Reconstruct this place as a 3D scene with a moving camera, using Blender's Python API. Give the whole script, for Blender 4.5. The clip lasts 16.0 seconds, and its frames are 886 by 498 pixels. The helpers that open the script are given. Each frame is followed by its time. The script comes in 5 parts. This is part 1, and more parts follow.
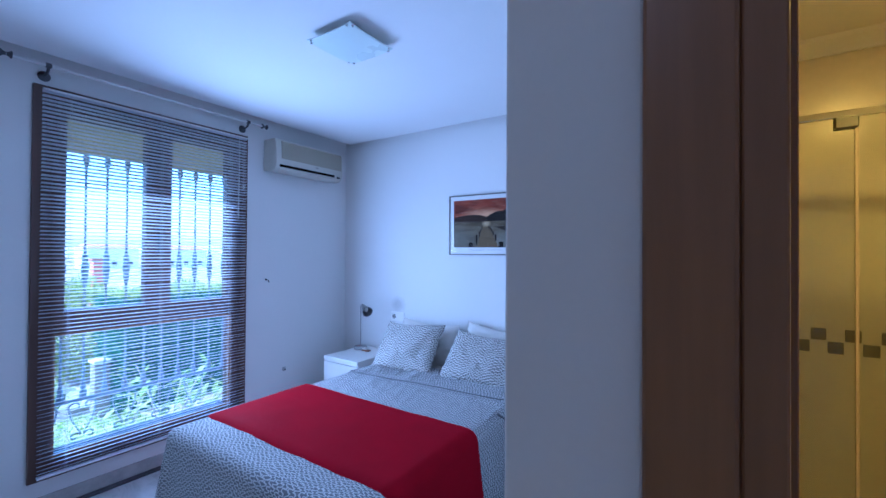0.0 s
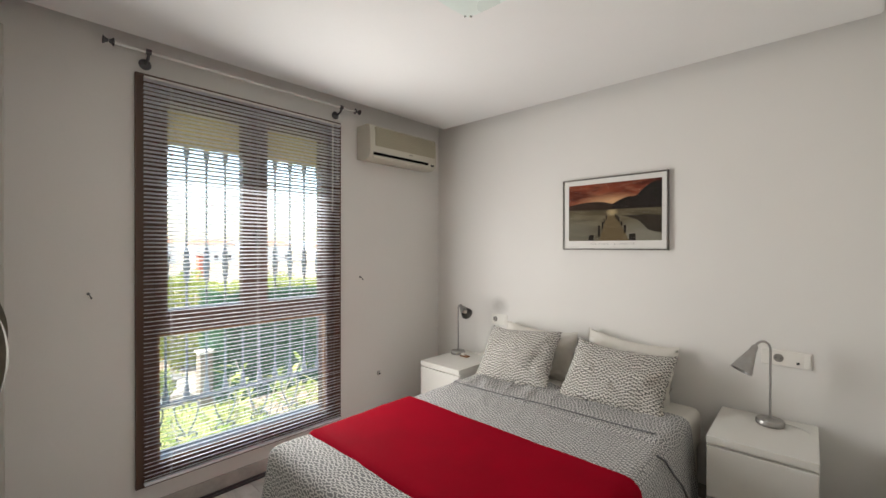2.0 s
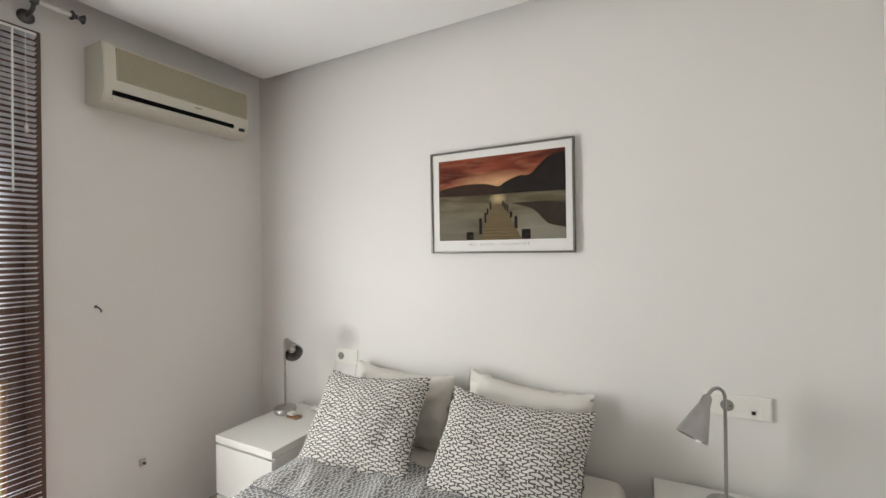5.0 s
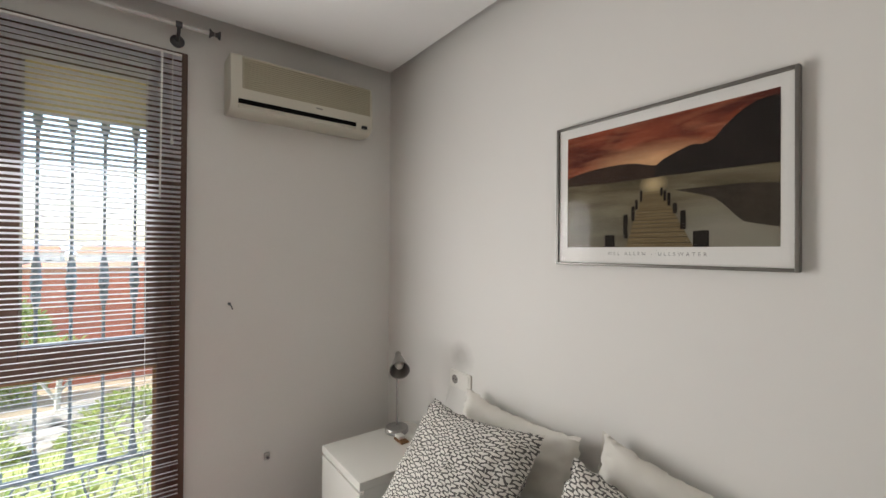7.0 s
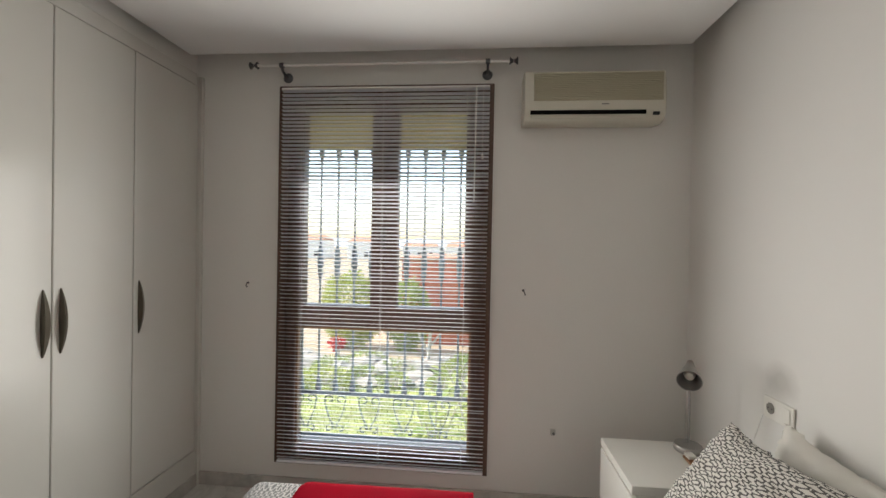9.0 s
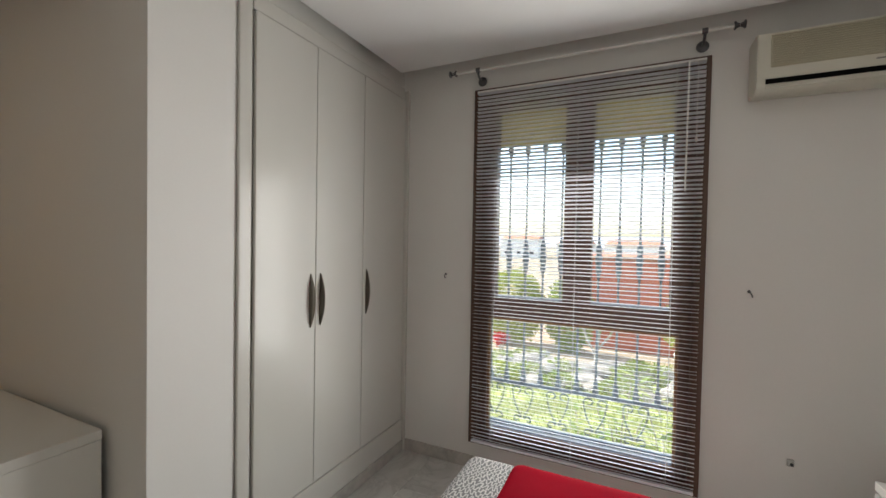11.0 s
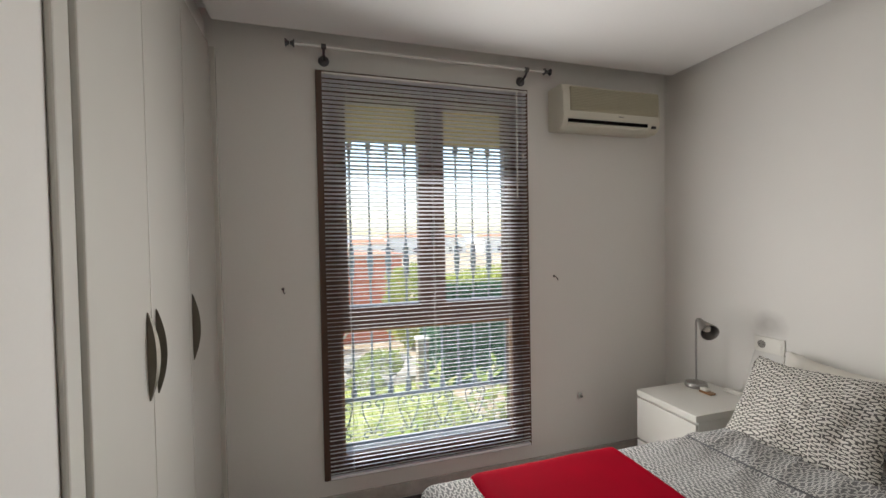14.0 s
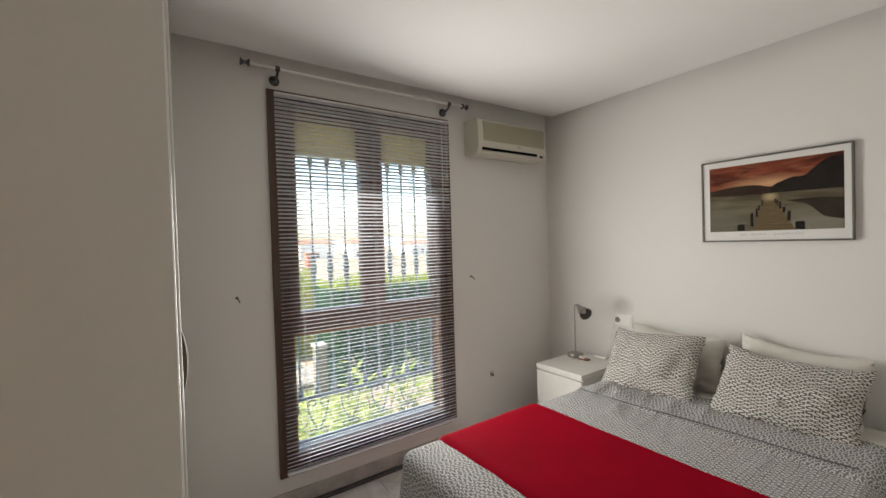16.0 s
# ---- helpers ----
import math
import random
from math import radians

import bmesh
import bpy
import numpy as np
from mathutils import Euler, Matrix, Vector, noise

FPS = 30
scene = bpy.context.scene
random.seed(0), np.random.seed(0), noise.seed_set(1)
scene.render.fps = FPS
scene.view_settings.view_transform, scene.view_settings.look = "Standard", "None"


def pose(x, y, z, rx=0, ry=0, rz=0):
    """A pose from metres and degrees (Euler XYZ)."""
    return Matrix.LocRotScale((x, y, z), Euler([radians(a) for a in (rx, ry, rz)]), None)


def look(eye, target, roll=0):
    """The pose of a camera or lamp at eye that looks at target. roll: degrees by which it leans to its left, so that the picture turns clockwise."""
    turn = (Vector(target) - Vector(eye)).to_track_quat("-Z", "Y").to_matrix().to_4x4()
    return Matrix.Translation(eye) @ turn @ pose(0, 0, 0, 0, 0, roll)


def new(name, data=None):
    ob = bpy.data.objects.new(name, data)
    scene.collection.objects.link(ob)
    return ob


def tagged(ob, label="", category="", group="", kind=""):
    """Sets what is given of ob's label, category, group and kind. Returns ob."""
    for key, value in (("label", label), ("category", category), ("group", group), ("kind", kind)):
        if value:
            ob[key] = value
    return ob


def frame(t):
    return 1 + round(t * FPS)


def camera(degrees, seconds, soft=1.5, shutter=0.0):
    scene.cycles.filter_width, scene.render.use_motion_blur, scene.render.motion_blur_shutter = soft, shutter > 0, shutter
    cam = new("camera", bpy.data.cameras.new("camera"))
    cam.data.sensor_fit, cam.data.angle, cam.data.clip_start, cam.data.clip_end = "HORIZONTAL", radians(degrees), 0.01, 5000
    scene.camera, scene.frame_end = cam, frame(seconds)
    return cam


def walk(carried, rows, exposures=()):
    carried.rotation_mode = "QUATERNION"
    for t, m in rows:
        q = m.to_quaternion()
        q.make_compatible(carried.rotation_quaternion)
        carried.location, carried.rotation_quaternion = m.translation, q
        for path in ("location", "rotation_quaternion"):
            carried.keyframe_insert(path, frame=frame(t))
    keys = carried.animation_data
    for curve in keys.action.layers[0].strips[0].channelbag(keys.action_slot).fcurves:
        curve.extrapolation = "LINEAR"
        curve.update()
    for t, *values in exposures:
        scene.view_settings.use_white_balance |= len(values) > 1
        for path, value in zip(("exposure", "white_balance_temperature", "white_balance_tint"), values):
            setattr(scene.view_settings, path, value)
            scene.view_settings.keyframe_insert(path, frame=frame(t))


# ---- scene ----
cam = camera(94.1, 16.0)
PATH = [
    (0, (-0.388, 1.081, 1.413), (-1.430, 2.656, 1.432), 0.4),
    (0.5, (-0.497, 1.034, 1.415), (-1.726, 2.468, 1.419), 0.6),
    (1, (-0.574, 1.029, 1.415), (-1.906, 2.367, 1.408), 0.6),
    (1.5, (-0.708, 1.107, 1.417), (-2.056, 2.431, 1.407), 0.4),
    (2, (-0.844, 1.242, 1.417), (-2.138, 2.619, 1.408), 0.1),
    (2.5, (-0.895, 1.374, 1.390), (-2.075, 2.849, 1.389), -0.1),
    (3, (-1.030, 1.535, 1.395), (-2.047, 3.128, 1.398), -0.4),
    (3.5, (-1.124, 1.691, 1.362), (-2.000, 3.365, 1.366), -0.7),
    (3.7, (-1.150, 1.737, 1.351), (-1.967, 3.441, 1.357), -0.9),
    (5.8, (-1.257, 2.483, 1.455), (-2.350, 4.130, 1.459), -0.3),
    (6, (-1.259, 2.543, 1.436), (-2.390, 4.056, 1.457), -0.2),
    (6.5, (-1.309, 2.667, 1.450), (-2.632, 4.015, 1.470), 0.1),
    (7, (-1.286, 2.719, 1.443), (-2.792, 3.860, 1.454), 0.4),
    (7.5, (-1.206, 2.772, 1.454), (-2.877, 3.655, 1.455), 0.8),
    (8, (-1.169, 2.819, 1.446), (-2.974, 3.373, 1.446), 1.0),
    (8.5, (-1.189, 2.830, 1.433), (-3.065, 3.046, 1.431), 1.0),
    (9, (-1.167, 2.845, 1.430), (-3.049, 2.683, 1.410), 1.1),
    (9.5, (-1.141, 2.845, 1.423), (-2.959, 2.331, 1.395), 1.3),
    (10, (-1.101, 2.806, 1.440), (-2.826, 2.038, 1.392), 1.1),
    (10.2, (-1.084, 2.777, 1.431), (-2.776, 1.939, 1.388), 1.1),
    (12.3, (-1.133, 2.279, 1.395), (-2.951, 1.767, 1.378), 0.1),
    (12.5, (-1.155, 2.212, 1.402), (-3.005, 1.831, 1.382), -0.2),
    (13, (-1.168, 2.102, 1.417), (-3.055, 2.017, 1.376), -0.5),
    (13.5, (-1.165, 1.842, 1.434), (-3.034, 2.107, 1.393), -0.8),
    (14, (-1.200, 1.698, 1.426), (-3.008, 2.243, 1.383), -1.0),
    (14.5, (-1.251, 1.555, 1.428), (-2.980, 2.313, 1.390), -1.3),
    (15, (-1.260, 1.436, 1.446), (-2.908, 2.360, 1.407), -1.5),
    (15.5, (-1.152, 1.281, 1.458), (-2.734, 2.312, 1.416), -1.6),
    (16, (-1.054, 1.175, 1.452), (-2.603, 2.257, 1.418), -1.7),
]
# seconds, stops, kelvin, tint
LOOKS = [(0.0, 2.18, 3750, 16), (0.5, 2.14, 4300, 9), (1.0, 2.36, 5200, 7), (1.5, 2.30, 6250, 9), (2.5, 2.12, 6650, 10), (3.0, 1.95, 6620, 10), (3.5, 2.14, 6550, 9), (6.0, 2.48, 6300, 8),
         (6.5, 2.22, 6450, 9), (7.0, 2.02, 6550, 10), (9.0, 1.86, 6700, 9), (12.5, 1.92, 6450, 9), (14.0, 1.86, 6600, 10), (15.5, 1.95, 6750, 10), (16.0, 2.0, 6700, 9)]
walk(cam, [(t, look(eye, target, roll)) for t, eye, target, roll in PATH], LOOKS)

# ---- world and lights ----
world = bpy.data.worlds.new("world")
scene.world = world
world.use_nodes = True
wn = world.node_tree
sky = wn.nodes.new("ShaderNodeTexSky")
sky.sky_type = "NISHITA"
sky.sun_disc = False
SUN_FROM = Vector((-0.085, -0.80, 0.95)).normalized()
sky.sun_elevation = math.asin(SUN_FROM.z)
sky.sun_rotation = math.atan2(SUN_FROM.x, SUN_FROM.y)
sky.air_density, sky.dust_density = 1.2, 2.0
wn.links.new(sky.outputs[0], wn.nodes["Background"].inputs[0])
wn.nodes["Background"].inputs[1].default_value = 0.15

sun = new("sun", bpy.data.lights.new("sun", "SUN"))
sun.data.energy, sun.data.angle, sun.data.color = 2.0, radians(0.53), (1.0, 0.95, 0.86)
sun.matrix_world = look(SUN_FROM * 30, (0, 0, 0))

bath_light = new("bathroom_light", bpy.data.lights.new("bathroom_light", "AREA"))
bath_light.data.shape, bath_light.data.size = "DISK", 0.22
bath_light.data.energy, bath_light.data.color = 5.4, (1.0, 0.46, 0.02)
bath_light.matrix_world = pose(0.35, 2.55, 2.40)

# added soft fill for the hall; no lamp is known to hang there
hall_fill = new("hall_fill", bpy.data.lights.new("hall_fill", "AREA"))
hall_fill.data.shape, hall_fill.data.size = "DISK", 0.3
hall_fill.data.energy, hall_fill.data.color = 0.34, (1.0, 0.90, 0.76)
hall_fill.matrix_world = pose(-0.75, 0.35, 2.42)


# the sky's light in the window, behind the blind and as the blind lets it into the room
for x, y, z, wide, high, power, turn in ((-3.424, 2.32, 1.00, 0.95, 1.50, 1.9, 0.0), (-3.325, 2.48, 1.20, 0.74, 1.30, 5.7, 0.34)):
    sky_light = new("window_skylight", bpy.data.lights.new("window_skylight", "AREA"))
    sky_light.data.shape, sky_light.data.size, sky_light.data.size_y = "RECTANGLE", wide, high
    sky_light.data.spread = radians(168)
    sky_light.data.energy, sky_light.data.color = power, (1.0, 0.985, 0.96)
    sky_light.matrix_world = look((x, y, z), (x + 2.8, y + turn, z))

# ---- materials ----
def shader(name):
    m = bpy.data.materials.new(name)
    m.use_nodes = True
    nt = m.node_tree
    return m, nt, nt.nodes["Principled BSDF"]


def val(nt, op, a, b=None, c=None):
    n = nt.nodes.new("ShaderNodeMath")
    n.operation = op
    for i, v in enumerate((a, b, c)):
        if v is None:
            continue
        if isinstance(v, (int, float)):
            n.inputs[i].default_value = v
        else:
            nt.links.new(v, n.inputs[i])
    return n.outputs[0]


def mixed(nt, fac, a, b):
    n = nt.nodes.new("ShaderNodeMix")
    n.data_type = "RGBA"
    for sock, v in ((n.inputs[0], fac), (n.inputs[6], a), (n.inputs[7], b)):
        if isinstance(v, tuple):
            sock.default_value = (*v, 1)
        elif isinstance(v, (int, float)):
            sock.default_value = v
        else:
            nt.links.new(v, sock)
    return n.outputs[2]


def noisy(nt, scale, detail=4.0, rough=0.55, coord="Object", stretch=None, distort=0.0):
    tc = nt.nodes.new("ShaderNodeTexCoord")
    src = tc.outputs[coord]
    if stretch:
        mp = nt.nodes.new("ShaderNodeMapping")
        mp.inputs["Scale"].default_value = stretch
        nt.links.new(src, mp.inputs[0])
        src = mp.outputs[0]
    n = nt.nodes.new("ShaderNodeTexNoise")
    n.inputs["Scale"].default_value, n.inputs["Detail"].default_value = scale, detail
    n.inputs["Roughness"].default_value, n.inputs["Distortion"].default_value = rough, distort
    nt.links.new(src, n.inputs["Vector"])
    return n.outputs[0]


def ramp(nt, fac, lo, hi):
    n = nt.nodes.new("ShaderNodeMapRange")
    n.inputs[1].default_value, n.inputs[2].default_value = lo, hi
    nt.links.new(fac, n.inputs[0])
    return n.outputs[0]


def bumped(nt, bsdf, height, strength, distance):
    b = nt.nodes.new("ShaderNodeBump")
    b.inputs["Strength"].default_value, b.inputs["Distance"].default_value = strength, distance
    nt.links.new(height, b.inputs["Height"])
    nt.links.new(b.outputs[0], bsdf.inputs["Normal"])


def surface(name, colour, rough=0.5, metal=0.0, vary=0.08, big=1.5, fine=60.0, bump=0.1, depth=0.001, spec=0.5, stretch=None):
    """A surface with large soft stains and fine grain."""
    m, nt, b = shader(name)
    dark = tuple(c * (1 - vary) for c in colour)
    light = tuple(min(1, c * (1 + vary)) for c in colour)
    a = noisy(nt, big, 3.0, stretch=stretch)
    g = noisy(nt, fine, 4.0, stretch=stretch)
    f = val(nt, "ADD", val(nt, "MULTIPLY", a, 0.7), val(nt, "MULTIPLY", g, 0.3))
    nt.links.new(mixed(nt, ramp(nt, f, 0.3, 0.7), dark, light), b.inputs["Base Color"])
    b.inputs["Metallic"].default_value = metal
    b.inputs["Specular IOR Level"].default_value = spec
    nt.links.new(val(nt, "ADD", val(nt, "MULTIPLY", val(nt, "SUBTRACT", a, 0.5), 0.30 * rough), rough), b.inputs["Roughness"])
    if bump:
        bumped(nt, b, g, bump, depth)
    return m


def marble(name, tile):
    """Cream-grey polished marble with clouds and veins."""
    m, nt, b = shader(name)
    cloud = noisy(nt, 2.6, 6.0, 0.6, distort=0.8)
    v = noisy(nt, 3.3, 7.0, 0.62, distort=1.6)
    vein = val(nt, "SUBTRACT", 1.0, ramp(nt, val(nt, "ABSOLUTE", val(nt, "SUBTRACT", v, 0.5)), 0.0, 0.035))
    base = mixed(nt, ramp(nt, cloud, 0.35, 0.68), (0.50, 0.49, 0.46), (0.70, 0.69, 0.66))
    if tile:
        inf = nt.nodes.new("ShaderNodeObjectInfo")
        base = mixed(nt, val(nt, "MULTIPLY", inf.outputs["Random"], 0.18), base, (0.45, 0.43, 0.39))
    nt.links.new(mixed(nt, val(nt, "MULTIPLY", vein, 0.30), base, (0.33, 0.32, 0.30)), b.inputs["Base Color"])
    nt.links.new(val(nt, "ADD", val(nt, "MULTIPLY", cloud, 0.12), 0.10), b.inputs["Roughness"])
    return m


def squiggle(name, ground, line, width, weave):
    """Cloth printed with rows of winding lines, in metres of the UV map."""
    m, nt, b = shader(name)
    uv = nt.nodes.new("ShaderNodeUVMap")
    uv.uv_map = "UVMap"
    sep = nt.nodes.new("ShaderNodeSeparateXYZ")
    wob = nt.nodes.new("ShaderNodeTexNoise")
    wob.inputs["Scale"].default_value = 16.0
    nt.links.new(uv.outputs[0], wob.inputs["Vector"])
    add = nt.nodes.new("ShaderNodeVectorMath")
    add.operation = "MULTIPLY_ADD"
    nt.links.new(wob.outputs["Color"], add.inputs[0])
    add.inputs[1].default_value = (0.022, 0.034, 0)
    nt.links.new(uv.outputs[0], add.inputs[2])
    nt.links.new(add.outputs[0], sep.inputs[0])
    u, v = sep.outputs[0], sep.outputs[1]
    COL, PER = 0.0275, 0.0205
    col = val(nt, "DIVIDE", u, COL)
    cell = val(nt, "FLOOR", col)
    x = val(nt, "SUBTRACT", val(nt, "FRACT", col), 0.5)
    shift = val(nt, "MULTIPLY", val(nt, "FRACT", val(nt, "MULTIPLY", val(nt, "SINE", val(nt, "MULTIPLY", cell, 12.9898)), 437.58)), 6.2832)
    ph = val(nt, "ADD", val(nt, "MULTIPLY", v, 6.2832 / PER), shift)
    bend = val(nt, "TANH", val(nt, "MULTIPLY", val(nt, "SINE", ph), 1.35))
    wave = val(nt, "MULTIPLY", bend, 0.36)
    flat_ = val(nt, "SUBTRACT", 1.0, val(nt, "MULTIPLY", bend, bend))
    slope = val(nt, "MULTIPLY", val(nt, "MULTIPLY", val(nt, "COSINE", ph), flat_), 0.36 * 1.35 * 6.2832 * COL / PER)
    norm = val(nt, "SQRT", val(nt, "ADD", val(nt, "MULTIPLY", slope, slope), 1.0))
    d = val(nt, "DIVIDE", val(nt, "ABSOLUTE", val(nt, "SUBTRACT", x, wave)), norm)
    mask = val(nt, "SUBTRACT", 1.0, ramp(nt, d, width * 0.8, width * 1.25))
    tone = noisy(nt, 3.0, 3.0)
    g2 = mixed(nt, val(nt, "MULTIPLY", tone, 0.22), ground, tuple(c * 0.78 for c in ground))
    nt.links.new(mixed(nt, mask, g2, line), b.inputs["Base Color"])
    b.inputs["Roughness"].default_value = 0.9
    b.inputs["Specular IOR Level"].default_value = 0.076
    b.inputs["Sheen Weight"].default_value = 0.076
    bumped(nt, b, noisy(nt, weave, 2.0), 0.25, 0.0006)
    return m


def glassy(name, tint=(1, 1, 1), gloss=1.0):
    m, nt, b = shader(name)
    nt.nodes.remove(b)
    clear = nt.nodes.new("ShaderNodeBsdfTransparent")
    clear.inputs[0].default_value = (*tint, 1)
    shine = nt.nodes.new("ShaderNodeBsdfGlossy")
    shine.inputs["Roughness"].default_value = 0.02
    fr = nt.nodes.new("ShaderNodeFresnel")
    fr.inputs[0].default_value = 1.45
    mx = nt.nodes.new("ShaderNodeMixShader")
    nt.links.new(val(nt, "MULTIPLY", fr.outputs[0], gloss), mx.inputs[0])
    nt.links.new(clear.outputs[0], mx.inputs[1])
    nt.links.new(shine.outputs[0], mx.inputs[2])
    nt.links.new(mx.outputs[0], nt.nodes["Material Output"].inputs[0])
    return m


def leafy(name, a, b_, rough=0.6):
    """Leaves that vary clump by clump and let some light through."""
    m, nt, b = shader(name)
    geo = nt.nodes.new("ShaderNodeNewGeometry")
    nt.links.new(mixed(nt, geo.outputs["Random Per Island"], a, b_), b.inputs["Base Color"])
    b.inputs["Roughness"].default_value = rough
    tr = nt.nodes.new("ShaderNodeBsdfTranslucent")
    nt.links.new(mixed(nt, geo.outputs["Random Per Island"], a, b_), tr.inputs[0])
    mx = nt.nodes.new("ShaderNodeMixShader")
    mx.inputs[0].default_value = 0.45
    nt.links.new(b.outputs[0], mx.inputs[1])
    nt.links.new(tr.outputs[0], mx.inputs[2])
    nt.links.new(mx.outputs[0], nt.nodes["Material Output"].inputs[0])
    return m


PLASTER = surface("white_plaster", (0.76, 0.745, 0.715), 0.75, vary=0.025, big=0.9, fine=110, bump=0.06, depth=0.0008, spec=0.3)
def grey_patch_plaster():
    """White plaster with a soft grey patch above the socket beside the bed."""
    m, nt, b = shader("grey_patch_plaster")
    tc = nt.nodes.new("ShaderNodeTexCoord")
    sep = nt.nodes.new("ShaderNodeSeparateXYZ")
    nt.links.new(tc.outputs["Object"], sep.inputs[0])
    dx = val(nt, "DIVIDE", val(nt, "SUBTRACT", sep.outputs[0], -2.765), 0.080)
    dz = val(nt, "DIVIDE", val(nt, "SUBTRACT", sep.outputs[2], 0.955), 0.070)
    wob = val(nt, "MULTIPLY", val(nt, "SUBTRACT", noisy(nt, 9.0, 3.0), 0.5), 0.9)
    r = val(nt, "ADD", val(nt, "SQRT", val(nt, "ADD", val(nt, "MULTIPLY", dx, dx), val(nt, "MULTIPLY", dz, dz))), wob)
    grey_patch = val(nt, "SUBTRACT", 1.0, ramp(nt, r, 0.35, 1.15))
    a, g = noisy(nt, 0.9, 3.0), noisy(nt, 110.0, 4.0)
    base = mixed(nt, ramp(nt, a, 0.3, 0.7), (0.745, 0.73, 0.70), (0.775, 0.76, 0.73))
    nt.links.new(mixed(nt, val(nt, "MULTIPLY", grey_patch, 0.45), base, (0.36, 0.34, 0.32)), b.inputs["Base Color"])
    b.inputs["Roughness"].default_value, b.inputs["Specular IOR Level"].default_value = 0.75, 0.3
    bumped(nt, b, g, 0.06, 0.0008)
    return m


PATCH_PLASTER = grey_patch_plaster()
CEILING = surface("ceiling_paint", (0.79, 0.78, 0.765), 0.85, vary=0.02, big=1.2, fine=90, bump=0.04, depth=0.0006, spec=0.2)
LACQUER = surface("ivory_lacquer", (0.62, 0.605, 0.56), 0.20, vary=0.02, big=1.0, fine=9, bump=0.02, depth=0.0012, spec=0.30)
WHITE_FOIL = surface("white_foil", (0.70, 0.685, 0.64), 0.38, vary=0.02, big=3, fine=60, bump=0.03, depth=0.0005)
WALNUT = surface("brown_frame", (0.095, 0.048, 0.031), 0.38, vary=0.30, big=6, fine=40, bump=0.15, depth=0.0008, stretch=(1, 1, 0.08))
DOOR_WOOD = surface("door_wood", (0.22, 0.105, 0.038), 0.36, vary=0.30, big=7, fine=50, bump=0.12, depth=0.0006, stretch=(1, 1, 0.06))
SLAT = surface("slat_enamel", (0.80, 0.81, 0.85), 0.32, vary=0.03, big=4, fine=80, bump=0)
SHUTTER = surface("shutter_cream", (0.80, 0.70, 0.45), 0.6, vary=0.06, big=4, fine=60, bump=0.05)
snt = SHUTTER.node_tree
glow = snt.nodes.new("ShaderNodeBsdfTranslucent")
glow.inputs[0].default_value = (0.80, 0.68, 0.38, 1)
smx = snt.nodes.new("ShaderNodeMixShader")
smx.inputs[0].default_value = 0.5
snt.links.new(snt.nodes["Principled BSDF"].outputs[0], smx.inputs[1])
snt.links.new(glow.outputs[0], smx.inputs[2])
snt.links.new(smx.outputs[0], snt.nodes["Material Output"].inputs[0])
IRON = surface("painted_iron", (0.27, 0.33, 0.37), 0.5, vary=0.18, big=12, fine=140, bump=0.25, depth=0.0008)
PEWTER = surface("dark_pewter", (0.11, 0.11, 0.115), 0.42, metal=0.7, vary=0.2, big=20, fine=200, bump=0.1, depth=0.0003)
BRONZE = surface("handle_bronze", (0.13, 0.115, 0.09), 0.40, metal=0.6, vary=0.15, big=20, fine=200, bump=0.08, depth=0.0003)
STEEL = surface("brushed_steel", (0.38, 0.37, 0.355), 0.36, metal=0.85, vary=0.1, big=20, fine=260, bump=0.06, depth=0.0003)
LINING = surface("lamp_lining", (0.22, 0.21, 0.20), 0.4, metal=0.4, vary=0.1)
BULB = surface("frosted_bulb", (0.82, 0.80, 0.74), 0.3, vary=0.02, bump=0)
CHROME = surface("chrome", (0.75, 0.75, 0.75), 0.12, metal=1.0, vary=0.03, bump=0)
ROD = surface("white_rod", (0.78, 0.77, 0.74), 0.35, vary=0.04, bump=0)
AC_SHELL = surface("aged_plastic", (0.60, 0.575, 0.49), 0.45, vary=0.04, big=4, fine=90, bump=0.03, depth=0.0004)
AC_GRILLE = surface("yellowed_plastic", (0.42, 0.39, 0.29), 0.5, vary=0.06, big=4, fine=90, bump=0.03, depth=0.0004)
BLACK = surface("black_plastic", (0.02, 0.02, 0.022), 0.4, vary=0.1, bump=0)
SLOT_BLACK = surface("slot_black", (0.006, 0.006, 0.006), 0.9, vary=0.1, bump=0, spec=0.05)
SOCKET = surface("socket_plastic", (0.80, 0.78, 0.73), 0.32, vary=0.03, bump=0)
SOCKET_DARK = surface("socket_grey", (0.24, 0.23, 0.21), 0.4, vary=0.05, bump=0)
LINEN = surface("white_linen", (0.69, 0.665, 0.61), 0.9, vary=0.05, big=5, fine=420, bump=0.3, depth=0.0008, spec=0.1)
RED = surface("red_fleece", (0.26, 0.002, 0.012), 0.92, vary=0.10, big=5, fine=500, bump=0.5, depth=0.0012, spec=0.03)
PILLOW_PRINT = squiggle("pillow_print", (0.67, 0.65, 0.60), (0.11, 0.105, 0.10), 0.110, 600)
COVER_PRINT = squiggle("cover_print", (0.19, 0.19, 0.193), (0.58, 0.57, 0.55), 0.100, 600)
SEAM = surface("grey_seam", (0.12, 0.12, 0.13), 0.9, vary=0.1)
FLOOR_MARBLE = marble("floor_marble", True)
SKIRT_MARBLE = surface("skirting_marble", (0.47, 0.45, 0.42), 0.25, vary=0.22, big=7, fine=40, bump=0)
GROUT = surface("grout", (0.45, 0.43, 0.40), 0.8, vary=0.08)
BATH_TILE = surface("bath_tile", (0.72, 0.66, 0.50), 0.25, vary=0.07, big=3, fine=30, bump=0.05)
